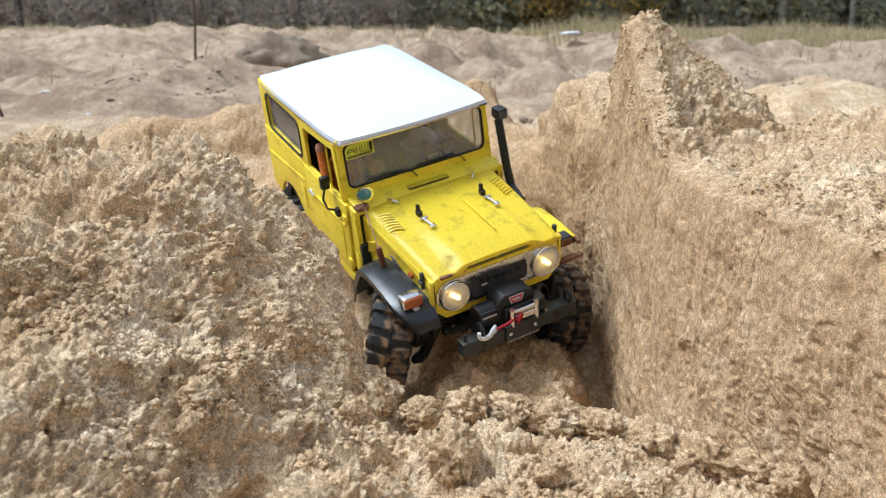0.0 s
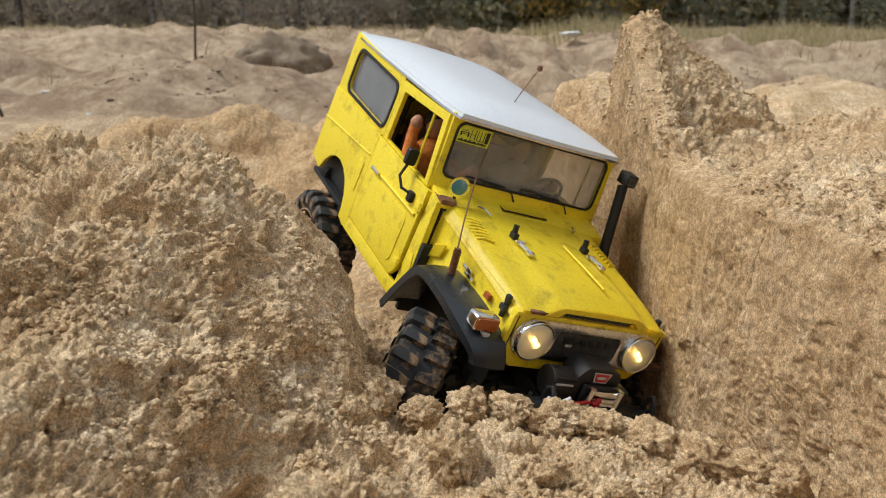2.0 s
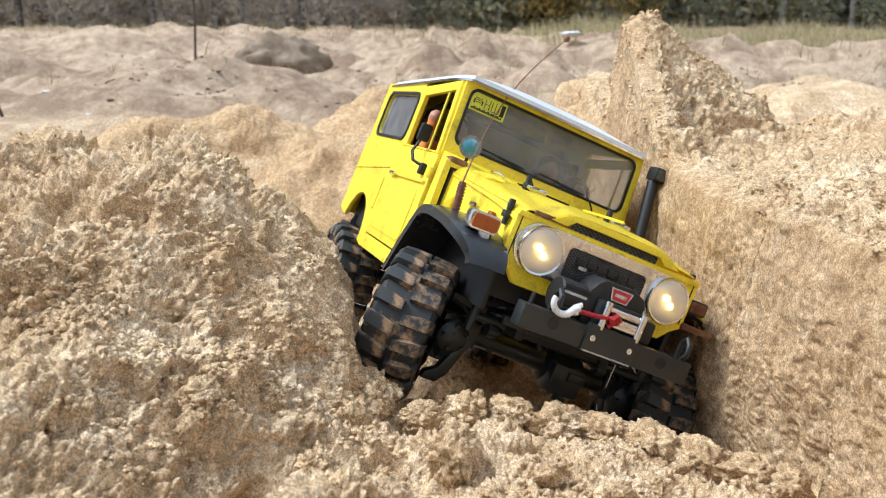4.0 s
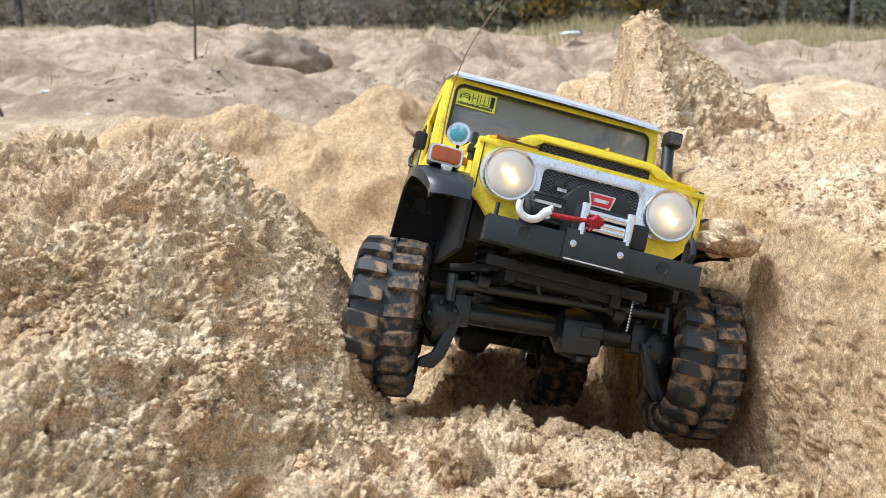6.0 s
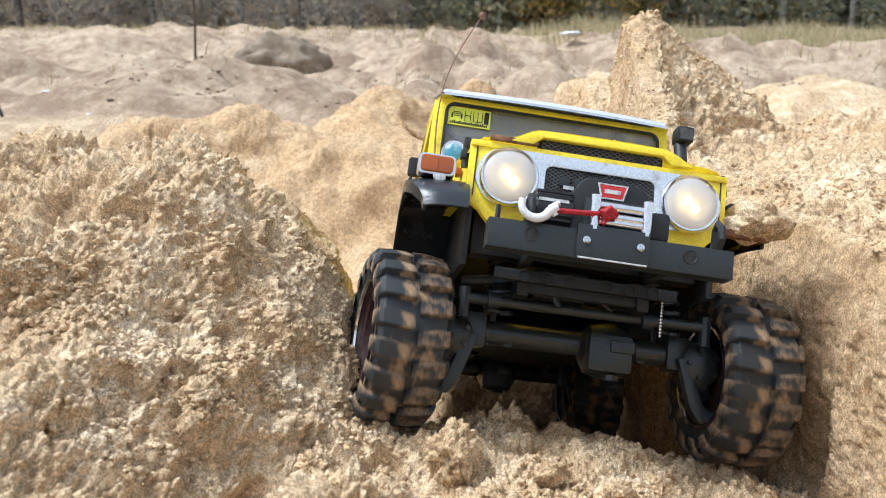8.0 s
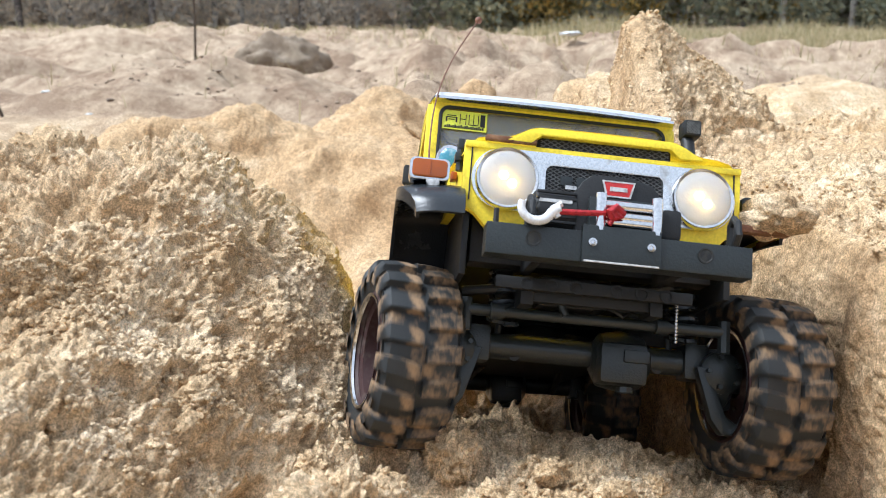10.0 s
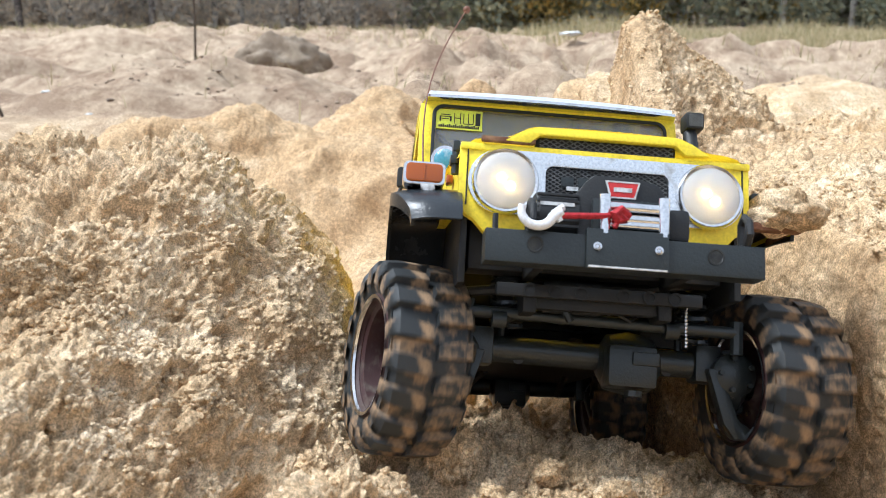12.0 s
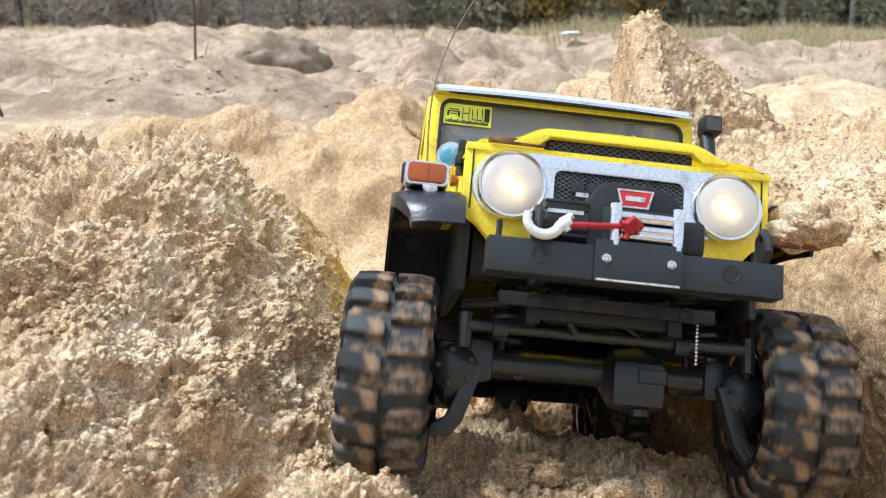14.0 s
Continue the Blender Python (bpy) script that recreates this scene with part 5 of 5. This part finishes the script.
# axles with portal arms; wheels
def axle(name, x, diff_y, steer):
    ob = new(name)
    ob.parent = car
    ob.matrix_basis = pose(x, 0.006, -0.029)
    part("tube", join(rod([(0, -0.052, 0.008), (0, 0.052, 0.008)], 0.0062, 14), box(-0.006, 0.008, -0.058, -0.046, 0.000, 0.017, 0.002), box(-0.006, 0.008, 0.046, 0.058, 0.000, 0.017, 0.002)), DARKGREY, ob)
    part("differential", join(moved(lathe([(0.006, -0.014), (0.0125, -0.010), (0.0145, 0.0), (0.0125, 0.010), (0.006, 0.014)], "y", 20), Matrix.Translation((0.002, diff_y, 0.006))), box(0.002, 0.018, diff_y - 0.0125, diff_y + 0.010, -0.006, 0.013, 0.003), box(0.0165, 0.0195, diff_y - 0.002, diff_y + 0.010, 0.004, 0.010, 0.001), rod([(0.014, diff_y, -0.007), (0.014, diff_y, -0.0095)], 0.004, 8)), DARKGREY, ob)
    for s in (-1, 1):
        part("portal_arm", outline([(s * 0.050, 0.006), (s * 0.056, 0.006), (s * 0.0645, -0.016), (s * 0.071, -0.020), (s * 0.072, -0.0245), (s * 0.0625, -0.0245), (s * 0.0575, -0.018)], 0.006, 0.013, "x", 0.0012), DARKGREY, ob, "grey metal portal arm")
        part("portal_box", join(box(-0.008, 0.006, min(s * 0.058, s * 0.070), max(s * 0.058, s * 0.070), -0.013, 0.016, 0.003), moved(lathe([(0.011, 0.058), (0.013, 0.060), (0.013, 0.066), (0.008, 0.070)], "y", 18), Matrix.Diagonal((1, s, 1, 1))), rod([(0.0, s * 0.070, 0.0), (0.0, s * 0.082, 0.0)], 0.004, 10)), DARKGREY, ob)
        part("knuckle", join(moved(lathe([(0.0070, 0.0), (0.0100, 0.002), (0.0100, 0.008), (0.0060, 0.011)], "x", 16), Matrix.Translation((0.004, s * 0.0625, 0.004))), *[rod([(0.013, s * 0.0625 + 0.0072 * math.cos(k), 0.004 + 0.0072 * math.sin(k)), (0.0165, s * 0.0625 + 0.0072 * math.cos(k), 0.004 + 0.0072 * math.sin(k))], 0.0012, 6) for k in (0.5, 1.8, 3.1, 4.4, 5.6)]), DARKGREY, ob, "bolted steering knuckle caked with mud")
        part("spring", coil(0.013 if steer else -0.004, s * 0.042, 0.016, 0.068, 0.0068, 0.0013, 10), FENDER, ob, "black coil spring")
        part("shock", join(rod([(-0.004, s * 0.042, 0.012), (-0.004, s * 0.040, 0.040)], 0.0018, 8), rod([(-0.004, s * 0.041, 0.034), (-0.004, s * 0.039, 0.062)], 0.0042, 10)), DARKGREY, ob, "shock absorber with a bright rod")
        part("link", rod([(0.004, s * 0.034, 0.004), (-0.070 if x > -0.1 else 0.070, s * 0.026, 0.014)], 0.0026, 8), BLACK, ob)
    if steer:
        part("tie_rod", join(rod([(0.020, -0.060, 0.0215), (0.020, 0.060, 0.0215)], 0.0027, 10), rod([(0.020, -0.060, 0.0265), (0.020, -0.060, 0.012)], 0.003, 8), rod([(0.020, 0.060, 0.0265), (0.020, 0.060, 0.012)], 0.003, 8)), DARKGREY, ob, "dark steering rod")
        part("drag_link", join(rod([(0.016, -0.062, 0.030), (0.020, -0.020, 0.036), (0.018, 0.020, 0.038)], 0.0024, 8), rod([(0.012, -0.030, 0.030), (0.016, 0.040, 0.042)], 0.0022, 8)), BLACK, ob)
    return ob


front_axle = axle("front_axle", 0.0, 0.016, True)
rear_axle = axle("rear_axle", -0.232, 0.0, False)

R_TYRE = 0.0432


def lug(bm, a, side):
    """One tread block, from the middle groove out over the shoulder."""
    def at(ang, y, rr):
        return bm.verts.new((rr * math.cos(ang), y, rr * math.sin(ang)))
    sections = [(0.0010, 0.0, R_TYRE), (0.0098, 0.03, R_TYRE), (0.0160, 0.045, R_TYRE - 0.0008), (0.0186, 0.05, R_TYRE - 0.0042), (0.0192, 0.05, R_TYRE - 0.0085)]
    rings = []
    for i, (y, skew, top) in enumerate(sections):
        w = 0.088 if i else 0.070
        low = min(top - 0.001, R_TYRE - 0.0040) if i < 3 else top - 0.003
        rings.append([at(a + skew + d * w * k, side * y, rr) for d, k, rr in ((-1, 1.15, low), (-1, 0.92, top), (1, 0.92, top), (1, 1.15, low))])
    for p, q in zip(rings, rings[1:]):
        for k in range(4):
            bm.faces.new((p[k], p[(k + 1) % 4], q[(k + 1) % 4], q[k]))
    bm.faces.new(rings[0])
    bm.faces.new(rings[-1])


def make_wheel():
    hub = new("wheel")
    hub.parent = car
    r0 = R_TYRE - 0.0038
    prof = [(0.0255, -0.0150), (0.0300, -0.0170), (0.0370, -0.0180), (r0 - 0.003, -0.0172), (r0, -0.0148), (r0, -0.0060), (r0 - 0.0004, 0.0), (r0, 0.0060), (r0, 0.0148), (r0 - 0.003, 0.0172), (0.0370, 0.0180), (0.0300, 0.0170), (0.0255, 0.0150)]
    tyre = part("tyre", lathe(prof, "y", 64, True), RUBBER, hub, "black lugged tyre caked with sand")
    for side in (1, -1):
        bm = bmesh.new()
        lug(bm, 0.0, side)
        block = part("tread_block", bm, RUBBER, tyre)
        for i in range(18):
            ob = block if i == 0 else new("tread_block", block.data)
            ob.parent = tyre
            ob.matrix_basis = Matrix.Rotation(-2 * math.pi * (i + (0 if side > 0 else 0.5)) / 18, 4, "Y")
    part("rim", lathe([(0.0262, -0.0165), (0.0275, -0.0160), (0.0262, -0.0145), (0.0215, -0.0125), (0.0205, -0.0040), (0.0100, -0.0060), (0.0060, -0.0100), (0.0060, 0.0040), (0.0200, 0.0060), (0.0225, 0.0130), (0.0262, 0.0145), (0.0275, 0.0160), (0.0262, 0.0165), (0.0240, 0.0140), (0.0240, -0.0140)], "y", 40, True), RIMRED, hub, "dull red dished rim")
    part("bead_ring", lathe([(0.0262, -0.0168), (0.0268, -0.0176), (0.0252, -0.0172), (0.0248, -0.0160)], "y", 40, True), CHROME, hub, "bright bead ring")
    for i in range(6):
        a = 2 * math.pi * i / 6
        part("wheel_bolt", rod([(0.0130 * math.cos(a), -0.0068, 0.0130 * math.sin(a)), (0.0130 * math.cos(a), -0.0038, 0.0130 * math.sin(a))], 0.0014, 6), CHROME, hub)
    return hub


WHEEL_AT = {"fr": (0.0, -0.0835), "fl": (0.0, 0.0890), "rr": (-0.232, -0.067), "rl": (-0.232, 0.073)}
wheels = {}
first = make_wheel()
for key, (wx, wy) in WHEEL_AT.items():
    wheels[key] = first if key == "fr" else copy_thing(first, Matrix())
    wheels[key].matrix_basis = pose(wx, wy, -0.029)


# ---- two dolls in the cabin, each one plain mesh ----
def doll(name, label, y, top, arm):
    bm = bmesh.new()
    def blob(c, size, m):
        ret = bmesh.ops.create_icosphere(bm, subdivisions=2, radius=1.0, matrix=Matrix.Translation(c) @ Matrix.Diagonal((*size, 1)))
        for f in {f for v in ret["verts"] for f in v.link_faces}:
            f.material_index = m
    blob((-0.152, y, 0.070), (0.016, 0.020, 0.026), 0)
    blob((-0.157, y, 0.104), (0.0085, 0.0078, 0.0105), 1)
    blob((-0.160, y, 0.108), (0.0092, 0.0086, 0.0088), 2)
    for sx, pts in arm:
        for p, q in zip(pts, pts[1:]):
            for k in range(14):
                c = Vector(p).lerp(Vector(q), k / 13)
                blob(c, (0.0046, 0.0046, 0.0046), sx)
        blob(pts[-1], (0.0052, 0.0052, 0.0062), 1)
    for s in (-1, 1):
        blob((-0.140, y + s * 0.009, 0.048), (0.022, 0.007, 0.007), 2)
    me = bpy.data.meshes.new(name)
    bm.to_mesh(me)
    bm.free()
    for m in (top, SKIN, HAIR):
        me.materials.append(m)
    me.shade_smooth()
    return tagged(new(name, me), label, "doll")


passenger = doll("doll", "small doll in an orange jacket beside the open window", -0.046, ORANGE, [(0, [(-0.150, -0.062, 0.086), (-0.140, -0.070, 0.080), (-0.146, -0.069, 0.098), (-0.146, -0.069, 0.106)]), (0, [(-0.154, -0.022, 0.078), (-0.135, -0.024, 0.074), (-0.116, -0.026, 0.088)])])
driver = doll("doll", "small doll in a white shirt at the steering wheel", 0.036, SHIRT, [(0, [(-0.155, 0.018, 0.080), (-0.136, 0.020, 0.080), (-0.118, 0.024, 0.092)]), (0, [(-0.155, 0.054, 0.080), (-0.136, 0.054, 0.082), (-0.116, 0.048, 0.094)])])


# ---- clods of sand that the wheels push about ----
CLODS = []


def clod(x, y, r, seed, shifts, flat=0.7, up=0.2, label="crumbling clod of damp sand on the trench lip"):
    at = on_ground(x, y, r * up * 0.5)
    ob = lump_thing("sand_clod", label, "sand clod", at, (r * 0.95, r * 0.8, r * flat * 0.9), SAND, 100 + seed, 57 * seed, 0.26, 5, "clods of sand", 0.16)
    CLODS.append((ob, at, [(t, *rest) for t, *rest in shifts]))
    return ob


STILL = ((0.0, 0, 0, 0, 0), (14.0, 0, 0, 0, 0))
clod(0.006, 0.372, 0.0135, 1, ((0.0, 0, 0, 0, 0), (12.0, 0, 0, 0, 0), (12.5, 0.030, -0.004, -0.006, 35), (13.0, 0.024, -0.006, -0.008, 45), (14.0, 0.024, -0.006, -0.009, 45)), 0.95, 0.45, "large crumbling clod of damp sand before the car")
for i, (x, y, r) in enumerate(((-0.012, 0.432, 0.011), (0.012, 0.440, 0.013), (0.036, 0.444, 0.012), (0.060, 0.440, 0.015), (0.084, 0.436, 0.015))):
    clod(x, y, r, 10 + i, ((0.0, 0, 0, 0, 0), (3.2, 0, 0, 0, 0), (5.3, 0.001, -0.003, -0.008, 6), (8.5, 0.002, -0.006, -0.013, 10), (10.5, 0.003, -0.010, -0.017, 16), (12.0, 0.003, -0.012, -0.019, 20), (14.0, 0.003, -0.014, -0.021, 24)), 0.70, 0.25)
for i, (x, y, r) in enumerate(((0.106, 0.428, 0.017), (0.128, 0.420, 0.017), (0.148, 0.408, 0.016), (0.165, 0.396, 0.013))):
    clod(x, y, r, 20 + i, ((0.0, 0, 0, 0, 0), (3.2, 0, 0, 0, 0), (5.3, 0.0, -0.006, -0.004, 10), (6.5, 0.0, -0.010, -0.009, 15), (7.5, 0.002, -0.030, -0.019, 30), (8.0, 0.004, -0.038, -0.022, 40), (10.5, 0.006, -0.052, -0.026, 55), (14.0, 0.006, -0.058, -0.028, 60)), 0.8, 0.45)
for i, (x, y, r) in enumerate(((-0.045, 0.405, 0.012), (-0.040, 0.430, 0.014), (-0.037, 0.452, 0.015))):
    clod(x, y, r, 30 + i, ((0.0, 0, 0, 0, 0), (3.2, 0, 0, 0, 0), (5.3, -0.004, -0.004, -0.004, 10), (8.0, -0.006, -0.012, -0.008, 20), (10.5, -0.008, -0.022, -0.010, 30), (14.0, -0.014, -0.034, -0.012, 40)), 1.0, 0.4)
for i, (x, y, r) in enumerate(((-0.055, 0.350, 0.009), (0.045, 0.352, 0.007), (0.118, 0.345, 0.008), (0.090, 0.350, 0.006), (-0.020, 0.335, 0.007), (-0.10, 0.345, 0.010), (0.135, 0.325, 0.006), (0.020, 0.330, 0.005), (0.070, 0.335, 0.009))):
    clod(x, y, r, 40 + i, STILL, 0.8, 0.35, "small crumbling clod of damp sand")

HEAP_REST = on_ground(0.205, 0.56, -0.010)
fender_heap = lump_thing("fallen_sand", "small heap of sand shaken onto the front fender", "sand heap", HEAP_REST, (0.017, 0.0155, 0.0090), SAND, 77, 0, 0.3)

# ---- small finds in the sand ----
ob = part("plastic_bit", rounded(box(-0.0042, 0.0042, -0.0016, 0.0016, -0.0016, 0.0016, 0.0004), 0.0003), BLACK)
ob.matrix_basis = pose(0.193, 0.425, 0.2215, 20, 10, -20)
tagged(ob, "small black plastic bit stuck in the sand wall", "plastic bit")
for i, (x, y, z) in enumerate(((-0.052, 0.466, 0.192), (-0.050, 0.462, 0.184))):
    r = random.Random(i)
    path, p = [], Vector((0, 0, 0))
    for k in range(6):
        path.append(p.copy())
        p += Vector((0.0018 + r.uniform(-0.001, 0.002), r.uniform(-0.002, 0.001), r.uniform(-0.003, 0.0015)))
    ob = part("root", rod(path, 0.00018, 5, 0.4), LITTER)
    ob.matrix_basis = pose(x, y, z)
    tagged(ob, "thin pale dry root hanging from the sand bank", "root")
CAR_ROWS = (
    (0.0, 0.0264, 0.7684, 0.0993, 12.25, 13.81, -60.03),
    (0.5, 0.0389, 0.7192, 0.0974, 6.39, 15.83, -59.86),
    (1.0, 0.0501, 0.6416, 0.0975, -8.17, 20.28, -61.37),
    (1.5, 0.0532, 0.6127, 0.0995, -13.50, 18.83, -63.55),
    (2.0, 0.0556, 0.5962, 0.1041, -17.31, 16.04, -65.96),
    (2.5, 0.0578, 0.5813, 0.1112, -21.30, 12.42, -68.07),
    (3.0, 0.0593, 0.5708, 0.1180, -23.54, 8.81, -69.19),
    (3.2, 0.0592, 0.5609, 0.1223, -24.81, 6.91, -69.41),
    (5.3, 0.0593, 0.5026, 0.1882, -16.80, -18.29, -80.38),
    (5.5, 0.0587, 0.4991, 0.1882, -16.82, -18.76, -80.80),
    (6.0, 0.0587, 0.4904, 0.1904, -16.25, -20.25, -81.52),
    (6.5, 0.0581, 0.4827, 0.1933, -14.69, -22.54, -82.50),
    (7.0, 0.0587, 0.4697, 0.1956, -12.38, -24.17, -83.45),
    (7.5, 0.0601, 0.4588, 0.1955, -10.93, -24.57, -83.80),
    (8.0, 0.0630, 0.4434, 0.1977, -9.91, -25.33, -83.75),
    (10.5, 0.0630, 0.4112, 0.2034, -6.95, -26.30, -85.06),
    (11.0, 0.0622, 0.4058, 0.2044, -6.67, -26.23, -85.27),
    (11.5, 0.0622, 0.4020, 0.2054, -6.24, -26.36, -85.25),
    (12.0, 0.0627, 0.3987, 0.2059, -5.51, -26.19, -85.02),
    (12.5, 0.0628, 0.3933, 0.2067, -5.80, -25.99, -85.18),
    (13.0, 0.0625, 0.3889, 0.2074, -6.58, -26.01, -85.30),
    (13.5, 0.0620, 0.3852, 0.2071, -7.20, -25.62, -85.32),
    (14.0, 0.0624, 0.3800, 0.2072, -7.34, -25.23, -85.26),
)


# time, steering, spin, right and left hub height in front, then behind
SUSPENSION = (
    (0.0, -30, 0, -0.010, -0.052, -0.030, -0.045),
    (0.5, -30, -75, -0.014, -0.050, -0.034, -0.042),
    (1.0, -30, -190, -0.018, -0.040, -0.043, -0.036),
    (1.5, -32, -240, -0.020, -0.032, -0.043, -0.032),
    (2.0, -33, -270, -0.020, -0.030, -0.043, -0.030),
    (2.5, -33, -290, -0.019, -0.030, -0.043, -0.030),
    (3.0, -32, -310, -0.018, -0.030, -0.043, -0.030),
    (3.2, -31, -318, -0.018, -0.030, -0.043, -0.030),
    (4.3, -22, -390, -0.025, -0.027, -0.036, -0.028),
    (5.3, -10, -460, -0.036, -0.021, -0.036, -0.026),
    (6.0, -9, -500, -0.036, -0.021, -0.034, -0.026),
    (6.5, -8, -535, -0.035, -0.0235, -0.033, -0.026),
    (7.0, -4, -590, -0.034, -0.0255, -0.033, -0.026),
    (7.5, 4, -665, -0.032, -0.027, -0.032, -0.026),
    (8.0, 10, -745, -0.030, -0.028, -0.032, -0.026),
    (9.2, 12, -985, -0.030, -0.029, -0.032, -0.026),
    (10.5, 14, -1245, -0.029, -0.029, -0.031, -0.026),
    (11.0, 15, -1345, -0.029, -0.029, -0.031, -0.026),
    (11.5, 15, -1450, -0.0265, -0.029, -0.031, -0.026),
    (12.0, 16, -1560, -0.0255, -0.029, -0.031, -0.026),
    (12.5, 5, -1680, -0.029, -0.029, -0.031, -0.026),
    (13.0, -4, -1800, -0.029, -0.028, -0.031, -0.026),
    (13.5, -4, -1925, -0.029, -0.028, -0.031, -0.026),
    (14.0, -4, -2050, -0.029, -0.028, -0.031, -0.026),
)

# time and the way the aerial leans
WHIP_ROWS = (
    (0.0, -177, 68, 65), (0.5, -170, 82, 66), (1.5, -152, 92, 92), (3.0, -124, 102, 119), (5.3, -122, 40, 152),
    (6.5, -122, 28, 156), (7.5, -124, 26, 154), (11.0, -127, 30, 151), (12.5, -123, 25, 156), (14.0, -121, 25, 157),
)


def motions():
    rows = [(r[0], pose(*r[1:])) for r in CAR_ROWS]
    for thing in (car, passenger, driver):
        walk(thing, rows)
    walk(whip, [(r[0], Matrix.Translation(WHIP_AT) @ Vector(r[1:]).to_track_quat("Z", "Y").to_matrix().to_4x4()) for r in WHIP_ROWS])
    ts = [0.1 * i for i in range(141)]
    cols = [np.interp(ts, [r[0] for r in SUSPENSION], [r[k] for r in SUSPENSION]) for k in range(1, 7)]
    for key, (wx, wy) in WHEEL_AT.items():
        col = cols[{"fr": 2, "fl": 3, "rr": 4, "rl": 5}[key]]
        steered = key[0] == "f"
        sway = np.interp(ts, (8.0, 10.5, 12.0, 13.0), (0, 0.003, 0.0045, 0)) if key == "fr" else 0 * np.array(ts)
        pair = (cols[2], cols[3]) if steered else (cols[4], cols[5])
        lean = np.degrees(np.arctan2(pair[1] - pair[0], 0.174))
        walk(wheels[key], [(t, pose(wx, wy + w, z, r, 0, (st if key == "fr" else 0.4 * st) if steered else 0) @ pose(0, 0, 0, 0, -sp, 0)) for t, st, sp, z, w, r in zip(ts, cols[0], cols[1], col, sway, lean)])
    for ob, x, a, b, half in ((front_axle, 0.0, 2, 3, 0.0875), (rear_axle, -0.232, 4, 5, 0.085)):
        walk(ob, [(t, pose(x, 0.006 if x == 0 else 0.003, (p + q) / 2, math.degrees(math.atan2(q - p, 2 * half)), 0, 0)) for t, p, q in zip(ts, cols[a], cols[b])])

    for ob, (x, y, z), shifts in CLODS:
        turn = ob.rotation_euler.z
        walk(ob, [(t, pose(x + dx, y + dy, z + dz, tip, tip * 0.6, math.degrees(turn))) for t, dx, dy, dz, tip in shifts])
    falls = [(t, pose(*HEAP_REST, 0, 0, 20)) for t in (0.0, 3.2)]
    walk(fender_heap, falls + [(t, m @ pose(0.0430, 0.0780, 0.0425)) for t, m in rows if t > 5])


motions()
